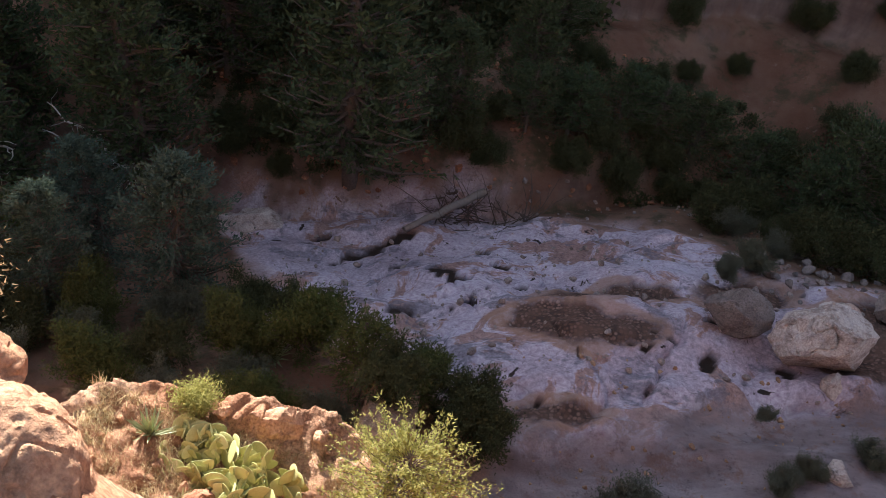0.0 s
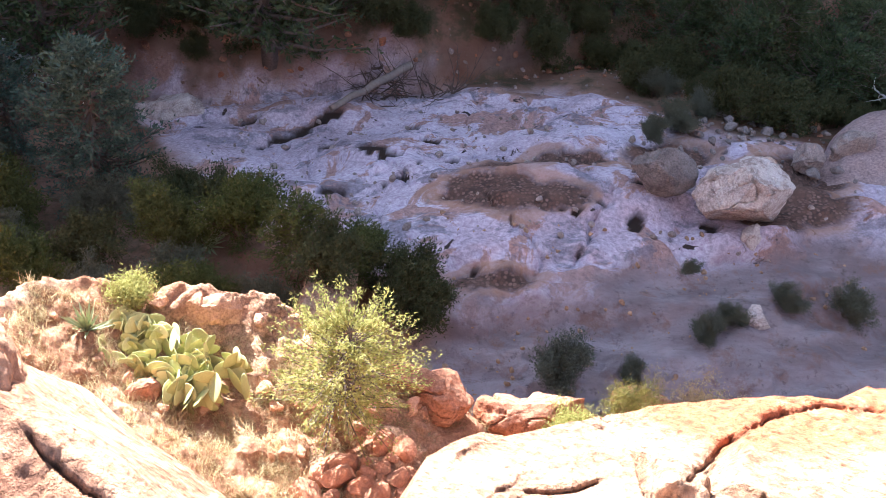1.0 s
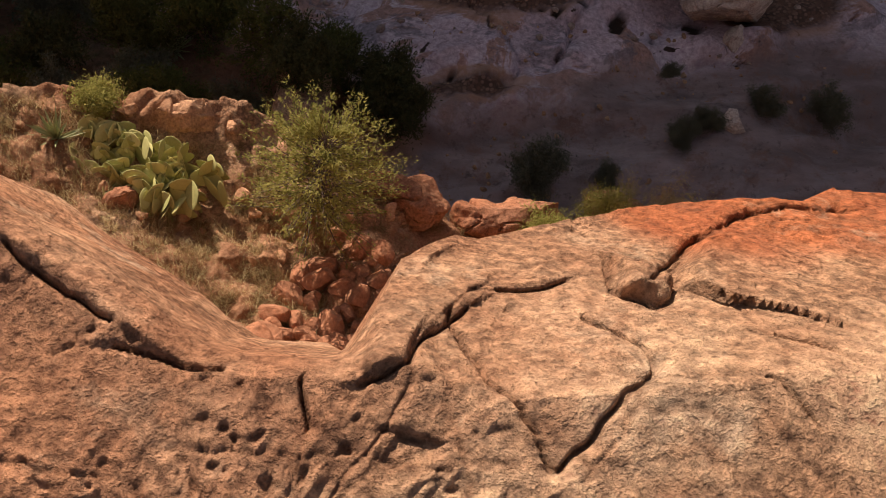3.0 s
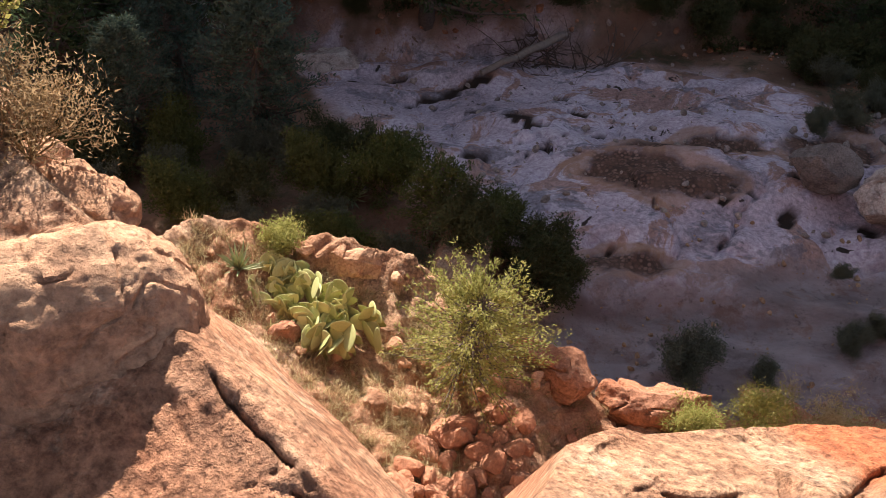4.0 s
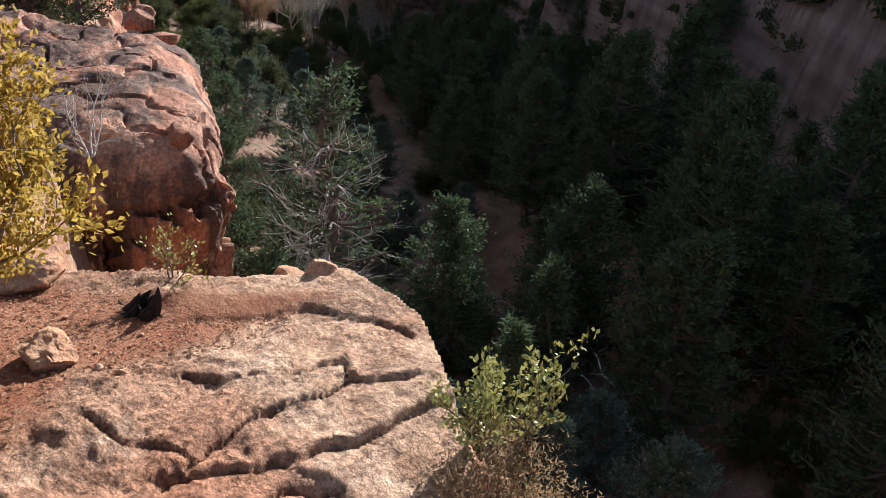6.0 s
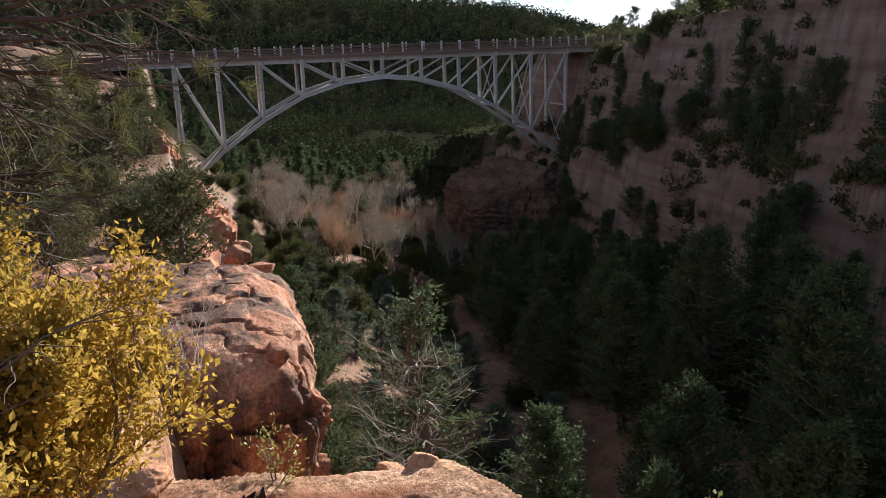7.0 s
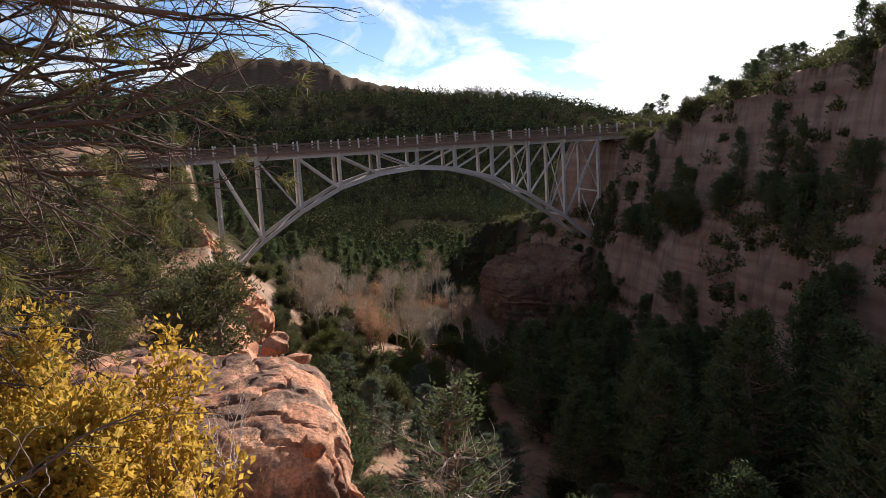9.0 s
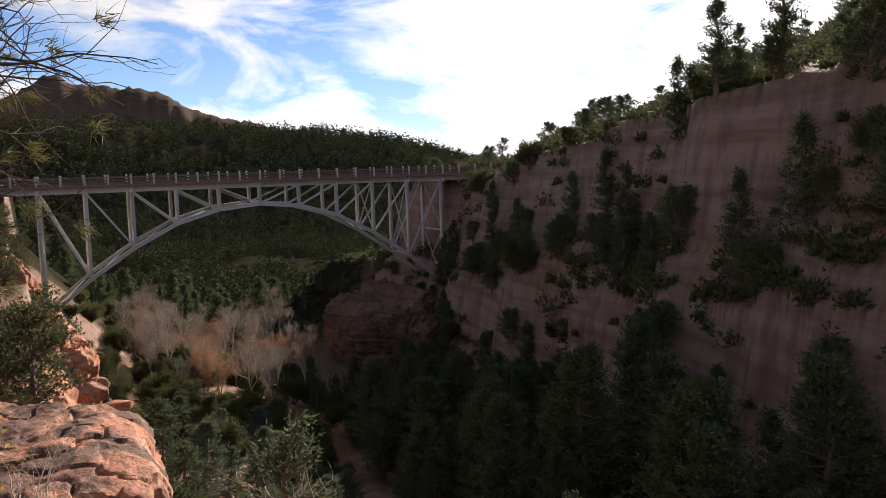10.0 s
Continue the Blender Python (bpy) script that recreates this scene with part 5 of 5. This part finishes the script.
promontory()
rock("rock_outcrop", -15.2, 4.6, (5.0, 2.6, 6.0), "red_rock", 5, "red sandstone outcrop on the canyon rim", 160, -9.3, res=56, power=4.5, rough=0.09, scale=4.0, facets=10)
rock("rock_outcrop", -19.0, 6.2, (3.2, 2.2, 5.0), "grey_rock", 6, "grey weathered sandstone pillar on the canyon rim", 165, -8.4, res=50, power=4.5, rough=0.10, scale=4.0, facets=10)
rock("rock_outcrop", -33.0, 9.6, (5.0, 3.0, 6.0), "red_rock", 7, "broken red sandstone crag on the rim slope", 150, -8.6, res=50, power=3.2, rough=0.16, scale=3.6, facets=11)
rock("rock_outcrop", -27.0, 9.0, (5.0, 3.0, 6.0), "red_rock", 8, "stepped red sandstone outcrop on the canyon rim", 158, -10.0, res=50, power=4.2, rough=0.12, scale=3.6, facets=10)
rock("rock_spur", -67.0, 58.5, (17.0, 10.0, 18.0), "cliff_rock", 9, "brown sandstone spur below the bridge end", 20, -30.2, category="cliff", res=60, power=4.5, rough=0.11, scale=4.0, facets=14, strata=0.03, flute=0.02)
rock("rock_spur", -63.5, 75.0, (9.0, 9.0, 16.0), "cliff_rock", 10, "reddish cliff corner carrying the end of the bridge", 30, -15.6, category="cliff", res=50, power=5.0, rough=0.09, scale=4.0, facets=9, strata=0.012, flute=0.03)
rock("rock_ramp", 14.2, 12.0, (7.6, 7.0, 1.9), "mauve_rock", 30, "smooth washed ramp of pinkish rock beside the creek", -25, -12.75, (0, -12), res=40, power=3.0, rough=0.025, scale=1.6, facets=0)
rock("boulder", -0.93, 0.84, (0.76, 0.54, 0.62), "sandstone", 11, "rounded tan sandstone boulder with weathered pits on the ledge", 35, -2.14, res=64, power=2.2, rough=0.06, scale=2.6, facets=1, cut=(0.85, 0.9))
rock("boulder", 7.4, 10.85, (2.15, 1.7, 1.8), "pale_rock", 13, "large pale sandstone boulder in the creek bed", 20, res=56, power=9, rough=0.10, scale=2.4, facets=9, cut=(0.50, 0.80), sink=0.14, tip=(8, -8))
rock("boulder", 5.95, 11.3, (1.5, 1.15, 1.1), "dark_rock", 14, "grey streaked boulder in the creek bed", 10, res=44, power=6.0, rough=0.07, facets=13, cut=(0.55, 0.8))
rock("boulder", 11.3, 14.1, (1.25, 0.9, 1.1), "grey_rock", 15, "grey boulder beside the smooth rock ramp", 40, res=28, power=3.4, rough=0.08, facets=6)
rock("boulder", 9.95, 13.4, (0.85, 0.7, 0.65), "grey_rock", 16, "small grey boulder in the creek bed", 70, res=22, facets=6)
rock("boulder", 7.05, 8.0, (0.62, 0.5, 0.42), "pale_rock", 17, "pinkish boulder on the shaded slope", 10, res=22, facets=5)
rock("boulder", 7.5, 9.95, (0.62, 0.45, 0.40), "pale_rock", 18, "flat pinkish stone below the large boulder", 30, res=20, facets=5)
rock("boulder", -4.67, 8.95, (0.6, 0.42, 0.4), "pale_rock", 19, "pale grey stone among the scrub", 15, res=20, facets=5)
rock("boulder", -5.6, 16.6, (2.2, 1.5, 0.9), "pale_rock", 20, "pale rounded rock at the edge of the creek", 15, res=34, power=4, facets=6, sink=0.5, rough=0.10, cut=(0.5, 0.75))
rock("boulder", -1.2, 4.30, (0.66, 0.42, 0.46), "sandstone", 21, "pinkish sandstone boulder behind the prickly pear", 12, -7.10, res=34, power=5, facets=7, rough=0.07)
rock("boulder", -1.5, 3.3, (0.30, 0.24, 0.26), "red_rock", 22, "small red stone at the foot of the prickly pear", 50, res=16, facets=6)
rock("boulder", 4.75, 4.55, (0.85, 0.6, 0.85), "red_rock", 23, "red boulder at the edge of the lower shelf", 30, res=28, power=3, facets=6)
rock("boulder", 3.5, 4.35, (0.8, 0.4, 0.35), "sandstone", 24, "pale stone at the edge of the lower shelf", -10, res=24, facets=5)
rock("boulder", 2.2, 4.0, (1.3, 0.5, 0.55), "red_rock", 25, "broken reddish rock at the edge of the shelf", 10, res=30, power=3, facets=5, rough=0.14)
rock("boulder", 1.1, 3.95, (1.1, 0.5, 0.5), "red_rock", 26, "broken reddish rock at the edge of the shelf", -15, res=30, power=3, facets=5, rough=0.14)
rock("boulder", -2.9, 0.55, (0.28, 0.20, 0.12), "sandstone", 27, "low tan rock in the red soil", 10, res=22, facets=4)
rock("boulder", -3.9, 0.72, (0.5, 0.36, 0.22), "sandstone", 28, "tan rock at the foot of the promontory", 20, res=26, facets=5)
rock("boulder", 6.6, 2.4, (2.6, 1.8, 3.2), "red_rock", 29, "red sandstone block at the edge of the ledge", 20, -6.8, res=36, power=4, facets=4)

for i, (x, y, q) in enumerate(((-1.05, 1.24, 0.20), (-1.20, 1.36, 0.15), (-1.34, 1.42, 0.18), (-1.50, 1.52, 0.14), (-1.66, 1.60, 0.16), (-0.88, 1.12, 0.16), (-1.12, 1.20, 0.12), (-3.02, 1.86, 0.22), (-3.16, 1.72, 0.20))):
    rock("rim_rock", x, y, (q * 1.3, q, q * 0.9), "sandstone", 230 + i, "broken sandstone at the crumbling edge of the ledge", 47 * i, -1.93 - 0.06 * (i % 3) - 0.3 * q, (9 * (i % 4) - 12, 8), res=18, power=4, rough=0.10, facets=8, cut=(0.7, 0.95), group="rocks of the rim")

# loose stones: three shapes, many copies
def stones(name, material, spots, label, group, seeds=(61, 62, 63), base=0.2, joined=False):
    kinds = []
    for k, sd in enumerate(seeds):
        kinds.append(rock_mesh(name, (base, base * 0.75, base * 0.6), M[material], sd, res=4, power=5, facets=9, rough=0.05, cut=(0.5, 0.8), smooth=False))
    if joined:
        V, F, base_i = [], [], 0
        hs = on_lands([q[0] for q in spots], [q[1] for q in spots])
        for i, (x, y, sc, turn) in enumerate(spots):
            me = kinds[i % len(kinds)]
            m = pose(x, y, float(hs[i]) - 0.02 * sc, (turn * 3) % 50 - 25, (turn * 7) % 50 - 25, turn) @ Matrix.Scale(sc, 4)
            co = np.empty(len(me.vertices) * 3, np.float32)
            me.vertices.foreach_get("co", co)
            fi = np.empty(len(me.loops), np.int32)
            me.loops.foreach_get("vertex_index", fi)
            V.append(co.reshape(-1, 3) @ np.array(m.to_3x3()).T + np.array(m.translation))
            F.append(fi.reshape(-1, 4) + base_i)
            base_i += len(me.vertices)
        tagged(new(name, mesh_of(name, np.concatenate(V), np.concatenate(F), M[material], True)), label, "stones", kind="stuff")
        return
    for i, (x, y, sc, turn) in enumerate(spots):
        ob = new(name, kinds[i % len(kinds)])
        ob.matrix_basis = pose(x, y, on_land(x, y) - 0.02 * sc, (turn * 3) % 50 - 25, (turn * 7) % 50 - 25, turn) @ Matrix.Scale(sc, 4)
        tagged(ob, label, "stone", group)


def around(count, x0, x1, y0, y1, seed, sizes, when=lambda x, y: True):
    rng = np.random.default_rng(seed)
    out = []
    while len(out) < count:
        x, y = rng.uniform(x0, x1), rng.uniform(y0, y1)
        if when(x, y):
            out.append((x, y, float(np.exp(rng.uniform(np.log(sizes[0]), np.log(sizes[1])))), rng.uniform(0, 360)))
    return out


stones("bank_rubble", "red_rock", around(700, -12, 13, 13, 27, 79, (0.3, 2.0), lambda x, y: 0 < along(x, y)[1] - far_edge(along(x, y)[0]) < 6), "broken red stones on the far bank", "", (80, 81, 82), joined=True)
stones("stone", "red_rock", around(120, -0.5, 1.35, 1.9, 3.3, 71, (0.45, 2.0), lambda x, y: x > -0.5 + 0.6 * (y - 1.9)), "angular red stone in the gully rubble", "gully rubble")
stones("stone", "sandstone", around(70, -2.6, 1.9, 2.9, 4.4, 72, (0.25, 1.1)), "loose reddish stone on the dry shelf", "stones of the shelf", (64, 65, 66))
stones("creek_stones", "grey_rock", around(700, -4.0, 12.5, 9.5, 20.5, 73, (0.15, 1.3)), "loose pale stones scattered over the creek bed", "", (67, 68, 69), joined=True)
stones("stone", "dark_rock", around(60, 7.2, 12.0, 12.6, 17.0, 74, (0.6, 2.6)), "grey cobble beside the boulders", "cobbles by the boulders", (70, 71, 72))
stones("soil_stones", "sandstone", around(90, -4.6, -2.6, -0.6, 1.1, 75, (0.06, 0.25)), "small stones scattered in the red soil", "", (73, 74, 75), joined=True)
stones("slope_stones", "brown_rock", around(300, 1.5, 10.0, 5.6, 10.0, 76, (0.12, 0.8)), "loose pinkish stones on the shaded slope", "", (76, 77, 78), joined=True)


# ---- plants of the ledges ----
def place(ob, x, y, label, category, sink=0.04, turn=0.0, z=None):
    ob.matrix_basis = pose(x, y, (on_land(x, y) if z is None else z) - sink, 0, 0, turn)
    return tagged(ob, label, category)


jun = rooted("juniper_bush", *conifer_meshes(81, 1.45, 0.72, 0.021, M["juniper"], 210, 64, 0.22, 0.10))
place(jun, 0.12, 3.55, "yellow-green sunlit juniper bush on the lower shelf", "shrub")


def prickly_pear(x, y):
    root = new("prickly_pear")
    rng = np.random.default_rng(91)
    bm = bmesh.new()
    bmesh.ops.create_icosphere(bm, subdivisions=3, radius=0.5)
    for v in bm.verts:
        t = v.co.z + 0.5
        w = 0.50 + 0.62 * math.sin(math.pi * min(1, 0.12 + 0.80 * t)) * 0.62
        v.co = Vector((v.co.x * 2 * w * 1.0, v.co.y * 0.11, t))
    for f in bm.faces:
        f.smooth = True
    me = bpy.data.meshes.new("pad")
    bm.to_mesh(me)
    bm.free()
    me.materials.append(M["cactus"])
    def pad(p, tilt, turn, size, level):
        m = Matrix.Translation(p) @ Matrix.Rotation(turn, 4, "Z") @ Matrix.Rotation(tilt, 4, "Y") @ Matrix.Rotation(-rng.uniform(0.15, 0.95), 4, "X") @ Matrix.Scale(size, 4)
        part_of("pad", me, root, m)
        if level > 0:
            for c in range(rng.integers(1, 4)):
                q = m @ Vector((rng.uniform(-0.38, 0.38), 0, rng.uniform(0.72, 0.97)))
                pad(q, tilt * 0.6 + rng.uniform(-0.8, 0.8), turn + rng.uniform(-1.0, 1.0), size * rng.uniform(0.75, 1.0), level - 1)

    for i in range(50):
        px, py = rng.uniform(-0.80, 0.72), rng.uniform(-0.28, 0.24)
        pad(Vector((px, py, -0.03)), rng.uniform(-0.5, 0.5) + px * 0.5, rng.uniform(-0.9, 0.9), rng.uniform(0.12, 0.17), 2 if abs(px) < 0.5 else 1)
    place(root, x, y, "spreading prickly pear cactus with green pads", "cactus", 0.02, -8)


prickly_pear(-1.52, 3.62)


def agave(x, y, r, seed):
    root = new("agave")
    rng = np.random.default_rng(seed)
    for i in range(34):
        a, el = rng.uniform(0, 2 * math.pi), rng.uniform(0.25, 1.35)
        ln = r * rng.uniform(0.8, 1.1)
        d = Vector((math.cos(a) * math.cos(el), math.sin(a) * math.cos(el), math.sin(el)))
        side = d.cross(Vector((0, 0, 1))).normalized()
        upv = side.cross(d)
        bm = bmesh.new()
        rows = []
        for k, w in ((0, 0.9), (0.35, 1.0), (0.7, 0.6), (1.0, 0.02)):
            c = d * ln * k + upv * (0.06 * ln * k * k)
            rows.append([bm.verts.new(c + side * (0.055 * r * w * j) + upv * (0.03 * r * w * abs(j))) for j in (-1, 0, 1)])
        for p, q in zip(rows[:-1], rows[1:]):
            for j in (0, 1):
                bm.faces.new((p[j], p[j + 1], q[j + 1], q[j]))
        part("leaf", bm, M["agave"], root)
    place(root, x, y, "grey-green agave rosette with narrow stiff leaves", "agave", 0.0)


agave(-2.12, 3.82, 0.28, 92)
agave(-2.5, 8.9, 0.5, 93)

oakling = rooted("scrub_oak", *shrub_meshes(101, 0.46, 0.42, 0.027, M["oak"], M["bark"], 8, 5, 1, 6, True, 0.62, 0.3, 0.5, 0.012))
place(oakling, -1.60, 1.60, "small scrub oak with shiny yellow-green leaves on the rim", "shrub", 0.02, z=-1.86)
dryb = rooted("dry_bush", *shrub_meshes(102, 0.36, 0.34, 0.020, M["dry"], M["dry"], 28, 6, 2, 1, aspect=0.25, wood=0.006))
place(dryb, -1.33, 1.42, "dry brown twiggy bush clinging to the rim", "shrub", 0.02, z=-1.93)
yell = rooted("yellow_oak", *shrub_meshes(103, 1.10, 0.95, 0.030, M["yellow"], M["bark"], 16, 6, 2, 18, True, 0.58, 0.22, 1.1, 0.011))
place(yell, -3.0, 0.15, "shrubby oak with yellow autumn leaves on the ledge", "shrub", 0.02)
sapl = rooted("sapling", *shrub_meshes(104, 0.36, 0.20, 0.022, M["oak"], M["bark"], 3, 5, 1, 3, True, 0.55, 0.25, 0.8, 0.010))
place(sapl, -3.36, 1.24, "thin leafy sapling at the foot of the promontory", "shrub", 0.02)
bareb = rooted("bare_bush", *shrub_meshes(105, 0.7, 0.9, 0.02, M["rust_twigs"], M["grey_wood"], 8, 5, 2, 1, True, 0.6, 0.1, 1.0, 0.008))
place(bareb, -6.4, 1.9, "bare grey twiggy bush on the flat rock", "shrub", 0.02, z=-2.55)
for i, (x, y, h, r, mt) in enumerate(((2.55, 3.75, 0.40, 0.42, "juniper"), (3.9, 4.0, 0.75, 0.55, "straw"), (4.3, 4.3, 0.5, 0.35, "juniper"), (-1.85, 4.25, 0.26, 0.24, "juniper"), (3.2, 4.1, 0.6, 0.5, "oak"))):
    sh = rooted("low_shrub", *shrub_meshes(110 + i, h, r, 0.035, M[mt], M["dry"], 12, 4, 2, 5, aspect=0.3, wood=0.006))
    place(sh, x, y, "low sunlit shrub at the edge of the shelf", "shrub")
small_jun = rooted("juniper_bush", *conifer_meshes(116, 1.9, 0.75, 0.040, M["green"], 130, 46, 0.35, 0.05))
place(small_jun, -0.80, 8.3, "yellowish juniper bush in the shade below the shelf", "shrub")


def grass_stuff(name, spots, h, label, mat, blades=26, lean=0.5):
    rng = np.random.default_rng(120)
    P, W = [], []
    hs = on_lands([q[0] for q in spots], [q[1] for q in spots])
    for (x, y, sc, turn), z in zip(spots, hs):
        for b in range(blades):
            P.append((x + rng.normal(0, 0.035 * sc), y + rng.normal(0, 0.035 * sc), z - 0.01))
            W.append((rng.normal(0, lean), rng.normal(0, lean), 1.0))
    V, F = leaves(rng, np.array(P), np.array(W), h, h * 0.05, 1, 0, True, 0.1)
    tagged(new(name, mesh_of(name, V, F, M[mat])), label, "grass", kind="stuff")


grass_stuff("dry_grass", around(800, -2.7, 0.3, 1.9, 4.1, 121, (0.6, 1.5), lambda x, y: y > (2.1 if x > -1.6 else 3.0)), 0.10, "dry straw-coloured grass on the red shelf", "straw")
grass_stuff("low_scrub", around(420, -2.7, 1.8, 1.9, 4.2, 122, (0.8, 1.6), lambda x, y: y > (2.1 if x > -1.6 else 3.0)), 0.13, "small dry grey-brown plants on the shelf", "dry", 40, 0.8)


# litter of needles and leaves on the red soil
def litter():
    rng = np.random.default_rng(130)
    n = 16000
    x, y = rng.uniform(-5, -1.7, n), rng.uniform(-1.2, 1.5, n)
    d = rim_distance(x, y)
    keep = (d < -0.25) & (-x - 2.62 + np.clip(0.6 - y, 0, 9) > 0)
    x, y = x[keep], y[keep]
    P = np.stack([x, y, land(x, y) + 0.006], -1)
    W = np.stack([rng.normal(0, 1, len(x)), rng.normal(0, 1, len(x)), 0.05 + 0 * x], -1)
    V, F = leaves(rng, P, W, 0.020, 0.011, 1, 0, False, 0.02)
    tagged(new("leaf_litter", mesh_of("leaf_litter", V, F, M["rust_twigs"])), "brown fallen leaves on the red soil", "litter", kind="stuff")


litter()


# ---- wood ----
def wood(name, paths, material, label, category, sides=6):
    V, F = tubes(paths, sides)
    return tagged(new(name, mesh_of(name, V, F, M[material], True)), label, category)


def dead_log():
    a, b = Vector((-1.05, 16.3, 0)), Vector((0.95, 18.9, 0))
    za, zb = on_land(a.x, a.y) + 0.42, on_land(b.x, b.y) + 0.85
    rng = np.random.default_rng(140)
    k = np.linspace(0, 1, 9)
    pts = np.stack([a.x + (b.x - a.x) * k + rng.normal(0, 0.02, 9), a.y + (b.y - a.y) * k, za + (zb - za) * k + rng.normal(0, 0.02, 9)], 1)
    wood("fallen_log", [(pts, np.interp(k, [0, 1], [0.09, 0.13]))], "log", "weathered grey-brown log fallen across the bank", "log", 8)
    paths = []
    for i in range(60):
        st = (rng.uniform(-0.4, 2.4), rng.uniform(17.4, 19.2))
        p, _ = grow(rng, (*st, on_land(*st) + 0.1), (rng.normal(0, 1), rng.normal(0, 1), rng.uniform(0.1, 0.7)), rng.uniform(0.8, 1.9), 0.025, 1, 4, 0.7, 0.0, 0.3, 5, 0.5)
        paths += p
    wood("brushwood", paths, "bark", "tangle of dead branches around the fallen log", "branches", 3)


dead_log()


def white_snag(x, y, seed, ln, lift=0.8):
    rng = np.random.default_rng(seed)
    root = new("dead_tree")
    z = on_land(x, y)
    p, _ = grow(rng, (0, 0, -0.2), (0.1, -0.1, 1), ln * 0.9 + lift, 0.08, 0, 3, 0.8, 0.1, 0.4, 8, 0.5)
    V, F = tubes(p, 6)
    part_of("trunk", mesh_of("trunk", V, F, M["white_wood"], True), root)
    for i, d in enumerate(((1, -0.5, 0.25), (-1, -0.4, 0.1), (0.8, -0.9, -0.15), (-0.7, -0.8, 0.4))):
        p, _ = grow(rng, (0, 0, lift + 0.25 * i), d, ln, 0.05, 1, 3, 0.9, -0.1, 0.6, 8, 0.5)
        V, F = tubes(p[:1], 6)
        limb = part_of("limb", mesh_of("limb", V, F, M["white_wood"], True), root)
        V, F = tubes(p[1:], 4)
        part_of("twig_spray", mesh_of("twig_spray", V, F, M["white_wood"], True), limb)["kind"] = "stuff"
    root.location = (x, y, z)
    tagged(root, "bleached white dead tree among the dark conifers", "dead tree")


white_snag(-9.6, 17.0, 150, 2.0, 1.2)
white_snag(-8.4, 17.2, 151, 1.6, 0.9)
white_snag(-12.0, 15.2, 152, 1.4, 1.6)
white_snag(14.5, 17.5, 153, 1.6, 0.8)


def stump():
    rng = np.random.default_rng(160)
    root = new("stump")
    for i in range(7):
        # splintered stubs leaning one way
        a = 2 * math.pi * i / 7
        foot = np.array([0.045 * math.cos(a), 0.035 * math.sin(a), -0.03])
        high = rng.uniform(0.08, 0.15) + (0.10 if i == 1 else 0)
        k = np.linspace(0, 1, 5)[:, None]
        pts = foot + k * np.array([0.05 + rng.normal(0, 0.02), 0.04 + rng.normal(0, 0.02), high]) + rng.normal(0, 0.004, (5, 3))
        V, F = tubes([(pts, 0.034 * (1 - 0.92 * k[:, 0] ** 1.5))], 6)
        part_of("splinter", mesh_of("splinter", V, F, M["char"]), root)
    for i in range(3):
        p, _ = grow(rng, (0, 0, 0.02), (rng.normal(0, 0.8), rng.normal(0, 0.8), 0.02), 0.12, 0.016, 0, 2, 0.6, 0, 0.4, 6, 0.6)
        V, F = tubes(p, 7)
        part_of("root", mesh_of("root", V, F, M["char"], True), root)
    root.location = (-3.18, 0.98, on_land(-3.18, 0.98) - 0.02)
    root.scale = (1.3, 1.3, 1.1)
    tagged(root, "charred dark stump on the red soil", "stump")


stump()


# the pinyon whose twigs hang into the view
def pinyon():
    rng = np.random.default_rng(170)
    root = new("pinyon_pine")
    bx, by = -3.46, -0.88
    zg = on_land(bx, by)
    k = np.linspace(0, 1, 10)
    trunk = np.stack([0.10 * np.sin(k * 4), 0.25 * k, 3.4 * k], 1)
    V, F = tubes([(trunk, 0.11 * (1 - 0.7 * k))], 8)
    part_of("trunk", mesh_of("trunk", V, F, M["twig"], True), root)
    at, ways = [], []
    for i in range(34):
        z = 1.38 + 1.6 * i / 33 + rng.uniform(-0.05, 0.05)
        base = np.array([0.05, 0.25 * z / 3.4, z])
        d = (rng.uniform(-0.35, 0.75), 1.0, rng.uniform(-0.22, 0.10))
        p, t = grow(rng, base, d, rng.uniform(1.0, 1.8), 0.022, 2, 8, 0.75, -0.04, 0.38, 8, 0.48, 0.3)
        V, F = tubes(p[:1], 5)
        br = part_of("branch", mesh_of("branch", V, F, M["twig"], True), root)
        V, F = tubes(p[1:], 4)
        part_of("twig_spray", mesh_of("twig_spray", V, F, M["twig"], True), br)["kind"] = "stuff"
        for pos, way, lev in t:
            if rng.uniform() < 0.10:
                at.append(pos)
                ways.append(way)
    V, F = leaves(rng, np.array(at), np.array(ways), 0.055, 0.004, 46, 0.012, True, 0.6)
    part_of("foliage", mesh_of("foliage", V, F, M["tuft"]), root, None, "small tufts of yellow-green needles")["kind"] = "stuff"
    root.location = (bx, by, zg - 0.05)
    tagged(root, "sparse pinyon with bare curving twigs and a few needle tufts", "tree")


pinyon()
